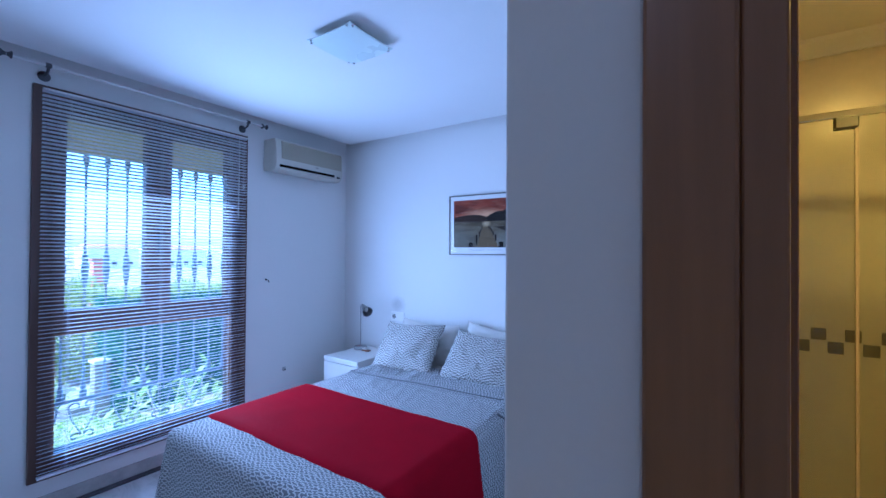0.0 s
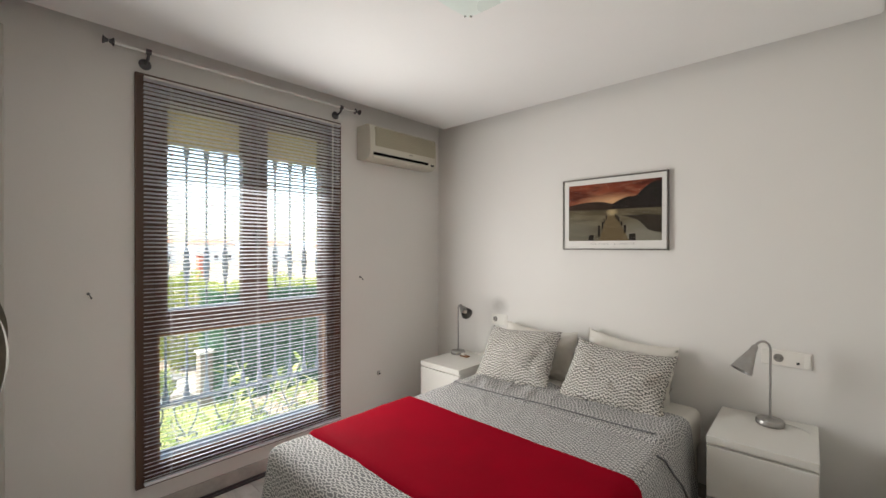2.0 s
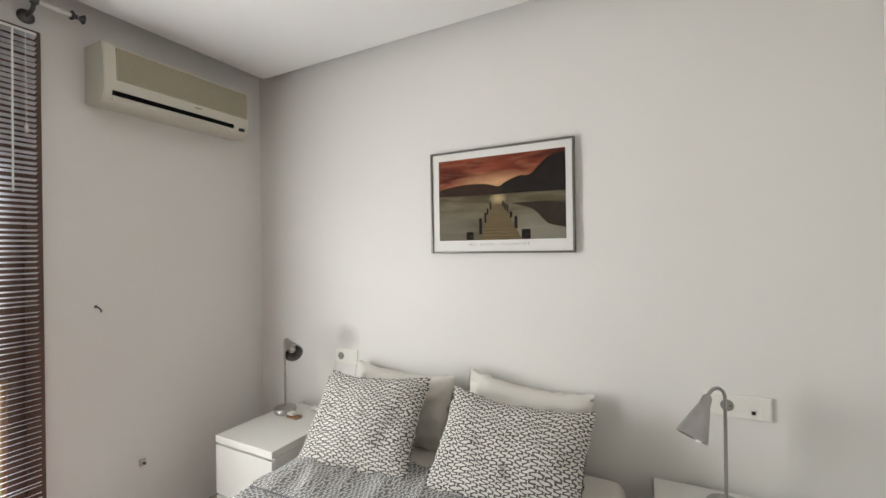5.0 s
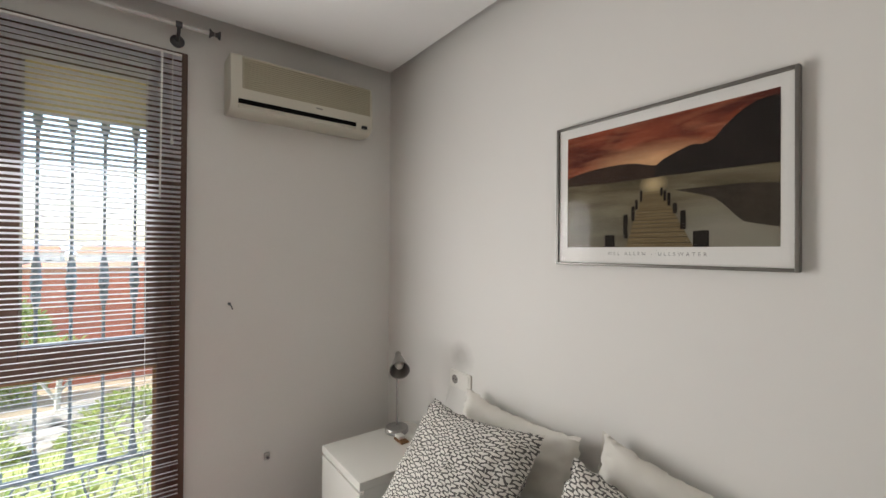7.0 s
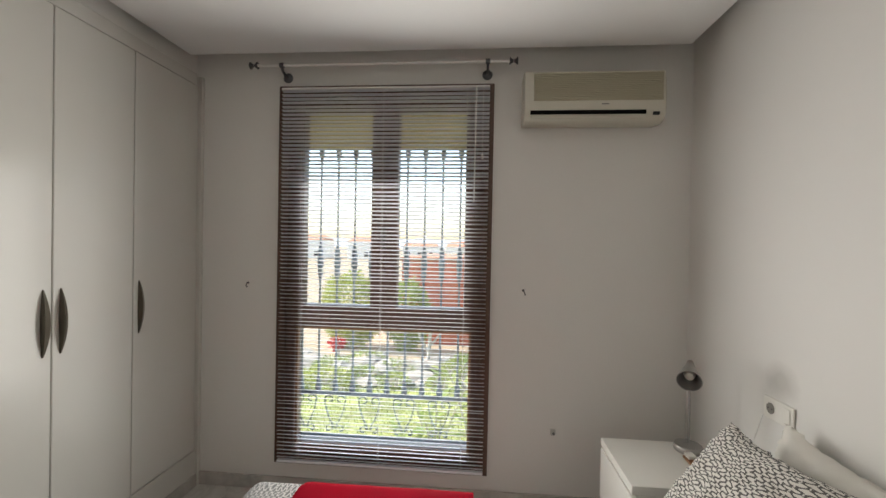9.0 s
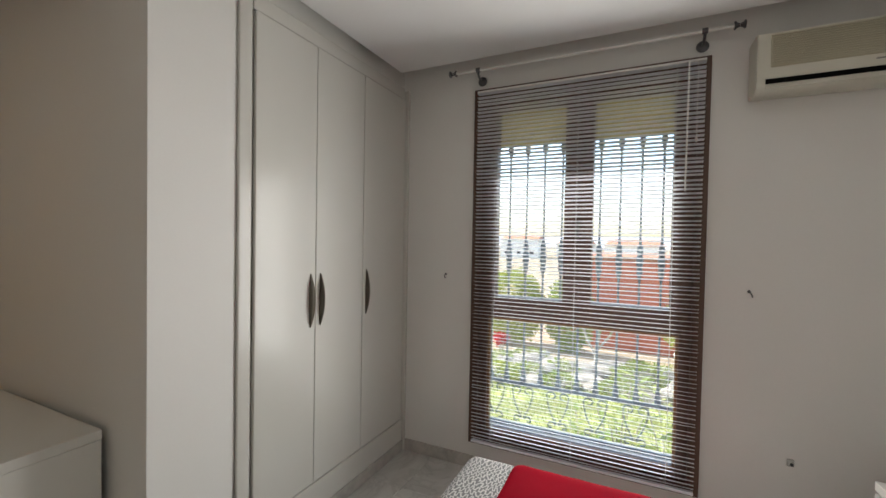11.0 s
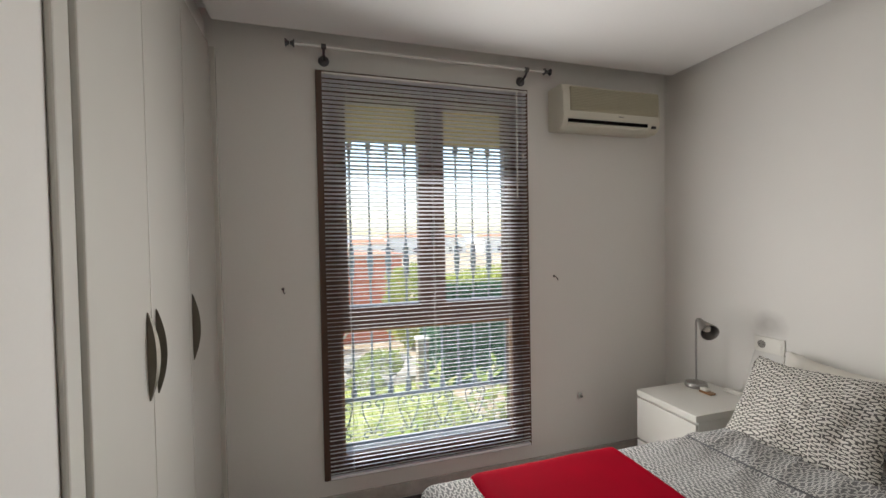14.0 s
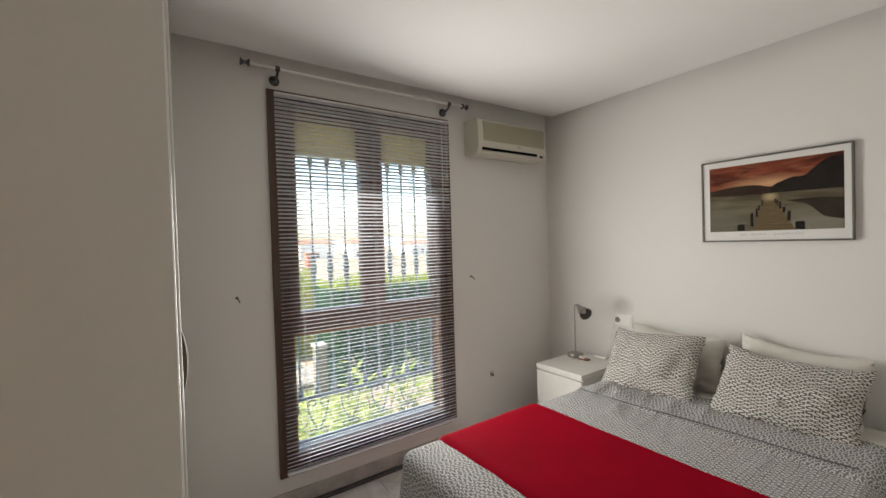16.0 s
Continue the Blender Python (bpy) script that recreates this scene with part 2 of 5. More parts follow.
MOSAIC = surface("brown_mosaic", (0.20, 0.17, 0.13), 0.3, vary=0.2, big=12, fine=60, bump=0.1)
GLASS = glassy("window_glass", (0.97, 0.98, 0.98), 0.6)
# a thin film of dust on the window panes, also standing in for flare haze
gnt = GLASS.node_tree
film = gnt.nodes.new("ShaderNodeBsdfTranslucent")
film.inputs[0].default_value = (0.85, 0.85, 0.82, 1)
gmx = gnt.nodes.new("ShaderNodeMixShader")
gnt.links.new(val(gnt, "MULTIPLY", ramp(gnt, noisy(gnt, 5.0, 4.0), 0.2, 0.8), 0.045), gmx.inputs[0])
gnt.links.new(gnt.nodes["Material Output"].inputs[0].links[0].from_socket, gmx.inputs[1])
gnt.links.new(film.outputs[0], gmx.inputs[2])
gnt.links.new(gmx.outputs[0], gnt.nodes["Material Output"].inputs[0])
SEAL = surface("rubber_seal", (0.40, 0.34, 0.20), 0.5, vary=0.15, bump=0)
SHOWER_GLASS = glassy("shower_glass", (0.88, 0.90, 0.84), 0.7)
PICTURE_GLASS = glassy("picture_glass", (1, 1, 1), 0.14)
MOUNT = surface("poster_paper", (0.74, 0.73, 0.70), 0.7, vary=0.02, big=3, fine=200, bump=0)
STONE_SILL = surface("sill_stone", (0.74, 0.73, 0.71), 0.5, vary=0.06, big=6, fine=80, bump=0.08)


# ---- building helpers ----
def box(bm, x0, x1, y0, y1, z0, z1, bevel=0.0, seg=2):
    vs = bmesh.ops.create_cube(bm, size=1.0)["verts"]
    for v in vs:
        v.co = Vector(((x0 + x1) / 2 + v.co.x * (x1 - x0), (y0 + y1) / 2 + v.co.y * (y1 - y0), (z0 + z1) / 2 + v.co.z * (z1 - z0)))
    if bevel:
        es = list({e for v in vs for e in v.link_edges})
        bmesh.ops.bevel(bm, geom=es, offset=bevel, segments=seg, profile=0.5, affect="EDGES")
    return bm


def boxed(*args, **kw):
    return box(bmesh.new(), *args, **kw)


def rod(bm, a, b, r0, r1=None, n=12):
    """A round bar from a to b."""
    a, b = Vector(a), Vector(b)
    m = Matrix.Translation((a + b) / 2) @ (b - a).to_track_quat("Z", "Y").to_matrix().to_4x4()
    bmesh.ops.create_cone(bm, cap_ends=True, segments=n, radius1=r0, radius2=r0 if r1 is None else r1, depth=(b - a).length, matrix=m)
    return bm


def lathe(bm, profile, centre, n=24, axis=None, mouth=False):
    """Rings of (radius, height) round an axis (z by default) through centre."""
    m = Matrix.Translation(centre)
    if axis is not None:
        m = m @ Vector(axis).to_track_quat("Z", "Y").to_matrix().to_4x4()
    rings = []
    for r, h in profile:
        rings.append([bm.verts.new(m @ Vector((r * math.cos(6.28318 * i / n), r * math.sin(6.28318 * i / n), h))) for i in range(n)])
    for p, q in zip(rings, rings[1:]):
        for i in range(n):
            bm.faces.new((p[i], p[(i + 1) % n], q[(i + 1) % n], q[i]))
    if not mouth:
        bm.faces.new(rings[0][::-1])
    bm.faces.new(rings[-1])
    return bm


def tube(bm, points, r, n=8):
    """A bent round bar along points."""
    pts = [Vector(p) for p in points]
    rings = []
    side = Vector((0.13, 0.31, 0.94))
    for i, p in enumerate(pts):
        d = (pts[min(i + 1, len(pts) - 1)] - pts[max(i - 1, 0)]).normalized()
        s = (side - d * side.dot(d)).normalized()
        side = s
        c = d.cross(s)
        rings.append([bm.verts.new(p + r * (math.cos(6.28318 * k / n) * s + math.sin(6.28318 * k / n) * c)) for k in range(n)])
    for p, q in zip(rings, rings[1:]):
        for k in range(n):
            bm.faces.new((p[k], p[(k + 1) % n], q[(k + 1) % n], q[k]))
    bm.faces.new(rings[0][::-1])
    bm.faces.new(rings[-1])
    return bm


def mesh(name, bm, material, smooth=False):
    bmesh.ops.recalc_face_normals(bm, faces=bm.faces)
    me = bpy.data.meshes.new(name)
    bm.to_mesh(me)
    bm.free()
    me.materials.append(material)
    if smooth:
        me.shade_smooth()
        me.set_sharp_from_angle(angle=radians(38))
    return me


def part(name, bm, material, parent=None, label="", smooth=False):
    ob = new(name, mesh(name, bm, material, smooth))
    ob.parent = parent
    return tagged(ob, label)


def thing(name, label, category, group="", at=(0, 0, 0)):
    ob = new(name)
    ob.location = at
    ob.empty_display_size = 0.1
    return tagged(ob, label, category, group)


def structure(name, bm, material, label, category, smooth=False):
    return tagged(part(name, bm, material, smooth=smooth), label, category, kind="structure")


# ---- rooms ----
WX, BY, EX, PX = -3.45, 3.955, -0.604, -1.868   # window wall, bed wall, short side wall, wardrobe pier
WY = 1.20                                     # wardrobe wall
DY = 1.516                                    # wall with the bathroom door
TOP, ROOF = 2.440, 2.56
HALL_Y, HALL_X = -0.15, 1.25
OY0, OY1, OZ0, OZ1 = 1.745, 2.87, 0.20, 2.27   # window opening

bm = boxed(WX - 0.21, WX, WY - 0.62, OY0, -0.02, ROOF)
box(bm, WX - 0.21, WX, OY1, BY + 0.15, -0.02, ROOF)
box(bm, WX - 0.21, WX, OY0, OY1, -0.02, OZ0)
box(bm, WX - 0.21, WX, OY0, OY1, OZ1, ROOF)
structure("wall_west", bm, PLASTER, "white plastered wall with a tall window opening", "wall")
structure("wall_north", boxed(WX, HALL_X + 0.15, BY, BY + 0.15, -0.02, ROOF), PATCH_PLASTER, "white plastered wall behind the bed", "wall")
bm = boxed(EX, -0.445, DY, BY, -0.02, ROOF, bevel=0.004)
for v in bm.verts:
    if v.co.x < -0.55:
        v.co.x += 0.013 - 0.027 * (v.co.y - DY) / (BY - DY)
structure("wall_east", bm, PLASTER, "white plastered wall beside the bed", "wall")
bm = boxed(PX - 0.32, PX, HALL_Y, WY, -0.02, ROOF, bevel=0.0015)
structure("wall_pier", bm, PLASTER, "white plastered wall end beside the wardrobe", "wall")
structure("wall_wardrobe_back", boxed(WX - 0.21, PX - 0.32, WY - 0.77, WY - 0.62, -0.02, ROOF), PLASTER, "plain plastered wall behind the wardrobe", "wall")
structure("wall_south", boxed(PX - 0.32, HALL_X + 0.15, HALL_Y - 0.15, HALL_Y, -0.02, ROOF), PLASTER, "white plastered hall wall", "wall")
structure("wall_hall_end", boxed(HALL_X, HALL_X + 0.15, HALL_Y, BY, -0.02, ROOF), PLASTER, "white plastered end wall", "wall")
# wall over and beside the bathroom door
bm = boxed(-0.445, HALL_X, DY, DY + 0.10, 2.09, ROOF)
box(bm, 0.42, HALL_X, DY, DY + 0.10, -0.02, 2.09)
structure("wall_bathroom", bm, PLASTER, "white plastered wall round the bathroom door", "wall")

# the lowered ceiling stops short of the walls and leaves a shadow gap
CW, CN, CS, CE = WX + 0.140, BY - 0.080, WY + 0.052, EX - 0.076
bm = boxed(CW, CE, CS, CN, TOP, ROOF - 0.001, bevel=0.010, seg=3)
box(bm, PX, CE, HALL_Y, CS, TOP, ROOF - 0.001)
box(bm, CE, HALL_X, HALL_Y, DY, TOP, ROOF - 0.001)
box(bm, -0.445, HALL_X, DY + 0.10, BY, 2.477, ROOF)
structure("ceiling", bm, CEILING, "white painted ceiling with a shadow gap along the walls", "ceiling")
structure("ceiling_slab", boxed(WX - 0.6, HALL_X + 0.3, HALL_Y - 0.3, BY + 0.3, ROOF, ROOF + 0.2), CEILING, "plain white slab above the lowered ceiling", "ceiling")

# floor slab, skirting
structure("floor", boxed(WX - 0.02, HALL_X, HALL_Y, BY, -0.10, -0.012), GROUT, "polished cream marble tiled floor", "floor")
bm = boxed(WX, WX + 0.012, WY + 0.005, BY, 0, 0.075, bevel=0.002)
box(bm, WX + 0.012, EX - 0.012, BY - 0.012, BY, 0, 0.075, bevel=0.002)
box(bm, EX - 0.026, EX + 0.03, DY + 0.005, BY, 0, 0.075, bevel=0.002)
box(bm, PX, PX + 0.012, HALL_Y, WY, 0, 0.075, bevel=0.002)
box(bm, PX - 0.30, PX + 0.012, WY, WY + 0.012, 0, 0.075, bevel=0.002)
structure("baseboard", bm, SKIRT_MARBLE, "grey veined marble skirting", "skirting")

# bathroom
structure("wall_bathroom_tiled", boxed(-0.445, HALL_X, BY - 0.135, BY, -0.01, 2.40), BATH_TILE, "beige tiled bathroom wall", "wall")
structure("wall_bathroom_side", boxed(-0.442, -0.430, DY + 0.10, BY - 0.135, -0.01, 2.477), BATH_TILE, "beige tiled bathroom side wall", "wall")
prof = [(0.0, 2.40), (0.02, 2.40), (0.025, 2.415), (0.05, 2.44), (0.07, 2.455), (0.075, 2.478), (0.0, 2.478)]
bm = bmesh.new()
rings = [[bm.verts.new((x, BY - 0.135 - d, z)) for d, z in prof] for x in (-0.44, HALL_X)]
for k in range(len(prof)):
    j = (k + 1) % len(prof)
    bm.faces.new((rings[0][k], rings[0][j], rings[1][j], rings[1][k]))
structure("bathroom_cornice", bm, CEILING, "stepped plaster cornice", "cornice")

# bathroom door frame
door = structure("door_1", boxed(-0.445, -0.371, DY - 0.018, DY - 0.001, 0, 2.15, bevel=0.004), DOOR_WOOD, "brown stained wooden door frame of the bathroom", "door frame")
part("lining", boxed(-0.371, -0.338, DY - 0.010, DY + 0.115, 0, 2.09, bevel=0.003), DOOR_WOOD, door)
part("lining", boxed(0.39, 0.42, DY - 0.010, DY + 0.115, 0, 2.09, bevel=0.003), DOOR_WOOD, door)
part("head_lining", boxed(-0.338, 0.39, DY - 0.010, DY + 0.115, 2.06, 2.09, bevel=0.003), DOOR_WOOD, door)
part("architrave", boxed(0.42, 0.49, DY - 0.018, DY - 0.001, 0, 2.15, bevel=0.004), DOOR_WOOD, door)
part("architrave", boxed(-0.371, 0.42, DY - 0.018, DY - 0.001, 2.09, 2.15, bevel=0.004), DOOR_WOOD, door)
part("stop_bead", boxed(-0.338, -0.326, DY + 0.045, DY + 0.115, 0, 2.06, bevel=0.002), DOOR_WOOD, door)

shower = thing("shower_screen", "clear glass shower screen with a chrome top rail", "shower screen")
part("fixed_pane", boxed(-0.43, 0.062, 3.296, 3.304, 0.05, 1.955), SHOWER_GLASS, shower)
part("door_pane", boxed(0.074, 0.70, 3.296, 3.304, 0.05, 1.955), SHOWER_GLASS, shower)
part("top_rail", boxed(-0.44, 1.0, 3.288, 3.312, 1.956, 1.985, bevel=0.003), CHROME, shower)
part("hinge", boxed(0.004, 0.072, 3.276, 3.324, 1.912, 1.9545, bevel=0.004), PEWTER, shower, "small dark metal hinge")
part("seal", boxed(0.063, 0.073, 3.292, 3.308, 0.05, 1.911), SEAL, shower, "amber rubber seal")
part("threshold", boxed(-0.44, 1.0, 3.27, 3.33, 0.0, 0.049, bevel=0.004), STONE_SILL, shower)

# ---- wardrobe ----
wardrobe = thing("built_in_wardrobe", "built-in wardrobe with ivory lacquered doors beside the window wall", "wardrobe", at=(-2.8, 1.0, 0))
def wpart(name, bm, material, parent=None, label="", smooth=False):
    ob = part(name, bm, material, parent or wardrobe, label, smooth)
    if parent is None:
        ob.matrix_parent_inverse = Matrix.Translation((2.8, -1.0, 0))
    return ob
FY = 1.238
wpart("carcass", boxed(WX + 0.003, -2.190, WY - 0.60, WY - 0.004, 0.0, 2.50), WHITE_FOIL)
wpart("plinth", boxed(WX + 0.003, -2.2540, WY - 0.003, FY - 0.012, 0.0, 0.205), LACQUER, label="plain plinth")
wpart("skirting", boxed(WX + 0.014, -2.2540, FY - 0.0115, FY - 0.001, 0.0, 0.070, bevel=0.002), SKIRT_MARBLE, label="grey marble skirting")
wpart("side_stile", boxed(-2.2525, -2.1925, WY - 0.003, WY + 0.013, 0.0, 2.40, bevel=0.005), LACQUER)
wpart("top_rail", boxed(WX + 0.03, -2.2535, WY - 0.002, FY - 0.022, 2.316, 2.385, bevel=0.005), LACQUER)
wpart("end_stile", boxed(WX + 0.002, WX + 0.028, WY - 0.002, FY + 0.004, 0.0, 2.37, bevel=0.004), LACQUER)
doors = [(-2.608, -2.262), (-2.980, -2.612), (-3.420, -2.984)]
for i, (x0, x1) in enumerate(doors):
    d = wpart("door", boxed(x0, x1, WY + 0.004, FY - 0.016, 0.208, 2.312, bevel=0.004), LACQUER)
    hx = x0 + 0.032 if i == 0 else x1 - 0.030
    bm = bmesh.new()
    rows = 18
    for k in range(rows + 1):
        a = k / rows * 2 - 1
        z = 1.103 + 0.128 * a
        bow = 1 - a * a
        w = 0.004 + 0.011 * bow
        out = 0.003 + 0.026 * bow
        s = 1 if i == 0 else -1
        pts = [(-w * 0.35, 0), (-w * 0.35, out), (w * 0.65, out * 0.82), (w * 0.65, 0)]
        row = [bm.verts.new((hx + s * px, FY - 0.016 + py, z)) for px, py in pts]
        if k:
            for m_ in range(4):
                bm.faces.new((prev[m_], prev[(m_ + 1) % 4], row[(m_ + 1) % 4], row[m_]))
        else:
            bm.faces.new(row)
        prev = row
    bm.faces.new(prev[::-1])
    h = wpart("handle", bm, BRONZE, d, "curved dark bronze handle", True)

# ---- window ----
def frame_ring(bm, x0, x1, y0, y1, z0, z1, w, bevel=0.004):
    box(bm, x0, x1, y0, y0 + w, z0, z1, bevel)
    box(bm, x0, x1, y1 - w, y1, z0, z1, bevel)
    box(bm, x0, x1, y0 + w, y1 - w, z0, z0 + w, bevel)
    box(bm, x0, x1, y0 + w, y1 - w, z1 - w, z1, bevel)
    return bm

window = structure("window_1", frame_ring(bmesh.new(), WX - 0.001, WX + 0.020, 1.700, 2.915, 0.163, 2.312, 0.052), WALNUT, "tall dark brown window with two casements over a fixed pane", "window")
wf = part("window_frame", frame_ring(bmesh.new(), WX - 0.095, WX - 0.003, OY0 + 0.002, OY1 - 0.002, OZ0 + 0.002, OZ1 - 0.002, 0.055), WALNUT, window)
part("transom", boxed(WX - 0.095, WX - 0.004, OY0 + 0.057, OY1 - 0.057, 0.945, 1.035, bevel=0.004), WALNUT, window)
part("mullion", boxed(WX - 0.090, WX - 0.006, 2.285, 2.345, 1.036, OZ1 - 0.058, bevel=0.004), WALNUT, window)
for y0, y1 in ((OY0 + 0.040, 2.302), (2.328, OY1 - 0.040)):
    c = part("casement", frame_ring(bmesh.new(), WX - 0.068, WX - 0.001, y0, y1, 1.010, OZ1 - 0.035, 0.062), WALNUT, window)
    part("pane", boxed(WX - 0.040, WX - 0.034, y0 + 0.05, y1 - 0.05, 1.06, OZ1 - 0.085), GLASS, c).visible_shadow = False
part("pane", boxed(WX - 0.052, WX - 0.046, OY0 + 0.05, OY1 - 0.05, 0.245, 0.955), GLASS, window).visible_shadow = False
part("glazing_bead", frame_ring(bmesh.new(), WX - 0.045, WX - 0.020, OY0 + 0.052, OY1 - 0.052, 0.250, 0.950, 0.018, 0.003), DOOR_WOOD, window)
part("window_handle", boxed(WX + 0.000, WX + 0.028, 2.306, 2.324, 1.40, 1.52, bevel=0.005), BRONZE, window, "small bronze window handle")
structure("window_sill", boxed(WX - 0.255, WX - 0.096, OY0 + 0.001, OY1 - 0.001, OZ0 - 0.03, OZ0 + 0.025, bevel=0.006), STONE_SILL, "pale stone window sill outside", "sill")

shutter = thing("roller_shutter", "cream roller shutter let down a little outside the window", "roller shutter", at=(WX - 0.135, 2.3, 2.0))
for k in range(8):
    z = 1.995 + k * 0.036
    ob = part("slat", boxed(WX - 0.142, WX - 0.128, OY0 + 0.008, OY1 - 0.008, z, z + 0.0359, bevel=0.005), SHUTTER, shutter)
    ob.matrix_parent_inverse = Matrix.Translation((-WX + 0.135, -2.3, -2.0))

for y0, y1 in ((OY0 + 0.001, OY0 + 0.030), (OY1 - 0.030, OY1 - 0.001)):
    bm = boxed(WX - 0.172, WX - 0.145, y0, y1, OZ0 + 0.026, OZ1 - 0.002, bevel=0.003)
    box(bm, WX - 0.125, WX - 0.098, y0, y1, OZ0 + 0.026, OZ1 - 0.002, bevel=0.003)
    ob = part("guide_rail", bm, WALNUT, shutter, "brown side guide")
    ob.matrix_parent_inverse = Matrix.Translation((-WX + 0.135, -2.3, -2.0))

# iron grille outside
grille = thing("window_grille", "blue-grey painted wrought iron window grille with heart scrolls", "window grille", at=(-3.632, 2.3, 0.25))
GX = -3.632
GI = Matrix.Translation((3.632, -2.3, -0.25))
def gpart(name, bm, smooth=True):
    ob = part(name, bm, IRON, grille, smooth=smooth)
    ob.matrix_parent_inverse = GI
    return ob
for z in (0.240, 0.505, 2.06):
    gpart("rail", boxed(GX - 0.006, GX + 0.006, OY0 + 0.004, OY1 - 0.004, z - (0.011 if z < 1 else 0.006), z + (0.011 if z < 1 else 0.006), bevel=0.002), False)
bars = []
prof = [(0.0065, 0.505), (0.017, 0.515), (0.019, 0.545), (0.012, 0.565), (0.015, 0.575), (0.008, 0.60), (0.0065, 0.64),
        (0.0065, 1.19), (0.010, 1.21), (0.017, 1.24), (0.014, 1.275), (0.019, 1.282), (0.019, 1.328), (0.014, 1.335), (0.017, 1.37), (0.010, 1.40),
        (0.0065, 1.42), (0.0065, 1.92), (0.010, 1.94), (0.017, 1.97), (0.014, 2.005), (0.019, 2.012), (0.019, 2.05)]
for k in range(11):
    y = 1.770 + 0.1071 * k
    gpart("bar", lathe(bmesh.new(), prof, (GX, y, 0), n=10))
for k in range(5):
    yc = 1.984 + 0.2142 * (k - 1) + (0.030 if k == 0 else 0.0)
    for s in (-1, 1):
        pts = []
        for i in range(16):
            a = 4.9 * (1 - i / 15)
            r = 0.010 + 0.022 * (i / 15)
            pts.append((GX, yc + s * (0.040 - 0.006 + r * math.cos(a + 0.2)), 0.462 + r * math.sin(a + 0.2)))
        last = Vector(pts[-1])
        lo = Vector((GX, yc + s * 0.008, 0.300))
        pts += [tuple(last.lerp(lo, f) + Vector((0, s * 0.012 * math.sin(3.14 * f), 0))) for f in (0.2, 0.4, 0.6, 0.8, 1.0)]
        for i in range(16):
            a = 5.2 * i / 15
            r = 0.026 * (1 - 0.6 * i / 15)
            pts.append((GX, yc + s * (0.036 + r * math.cos(3.0 - a)), 0.283 + r * math.sin(3.0 - a)))
        gpart("scroll", tube(bmesh.new(), pts, 0.0045, 6))

# ---- venetian blind ----
blind = thing("venetian_blind", "grey venetian blind with open slats hanging over the window", "blind", at=(WX + 0.045, 2.31, 2.26))
BI = Matrix.Translation((-WX - 0.045, -2.31, -2.26))
def bpart(name, bm, material, label="", smooth=False):
    ob = part(name, bm, material, blind, label, smooth)
    ob.matrix_parent_inverse = BI
    return ob
BX, B0, B1 = WX + 0.045, 1.732, 2.890
bpart("headrail", boxed(BX - 0.0125, BX + 0.0125, B0, B1, 2.2785, 2.289, bevel=0.002), ROD, "white metal headrail")
bm = bmesh.new()
tilt = radians(16)
n = 7
for side in (0, 1):
    for yy in (B0, B1):
        for k in range(n):
            a = (k / (n - 1) - 0.5) * 0.025
            crown = 0.0022 * (1 - (2 * k / (n - 1) - 1) ** 2) - 0.0003 * side
            bm.verts.new((a * math.cos(tilt) - crown * math.sin(tilt), yy, a * math.sin(tilt) + crown * math.cos(tilt)))
bm.verts.ensure_lookup_table()
V = bm.verts
for k in range(n - 1):
    bm.faces.new((V[k], V[k + 1], V[n + k + 1], V[n + k]))
    bm.faces.new((V[2 * n + k], V[3 * n + k], V[3 * n + k + 1], V[2 * n + k + 1]))
for a in (0, n - 1):
    bm.faces.new((V[a], V[n + a], V[3 * n + a], V[2 * n + a]))
slat_mesh = mesh("slat", bm, SLAT, True)
count = 97
for k in range(count):
    ob = new("slat", slat_mesh)
    ob.parent, ob.matrix_parent_inverse = blind, BI
    ob.matrix_basis = pose(BX, 0.0, 0.212 + k * 0.02145, random.gauss(0, 0.04), random.gauss(0, 0.4), 0)
bpart("bottom_rail", boxed(BX - 0.013, BX + 0.013, B0, B1, 0.186, 0.200, bevel=0.003), SLAT)
for y in (B0 + 0.12, (B0 + B1) / 2, B1 - 0.12):
    bm = rod(bmesh.new(), (BX - 0.0135, y, 0.19), (BX - 0.0135, y, 2.2784), 0.0008, n=5)
    rod(bm, (BX + 0.0135, y, 0.19), (BX + 0.0135, y, 2.2784), 0.0008, n=5)
    bpart("ladder_cord", bm, ROD)
bpart("tilt_wand", rod(bmesh.new(), (BX + 0.022, B1 - 0.075, 1.66), (BX + 0.022, B1 - 0.072, 2.2784), 0.0035, n=8), ROD)
bpart("pull_cord", rod(bmesh.new(), (BX + 0.020, B1 - 0.035, 1.92), (BX + 0.020, B1 - 0.035, 2.2784), 0.0014, n=6), ROD)
bpart("cord_knob", lathe(bmesh.new(), [(0.003, 0), (0.007, 0.006), (0.006, 0.022), (0.002, 0.03)], (BX + 0.020, B1 - 0.035, 1.89), n=10), ROD)

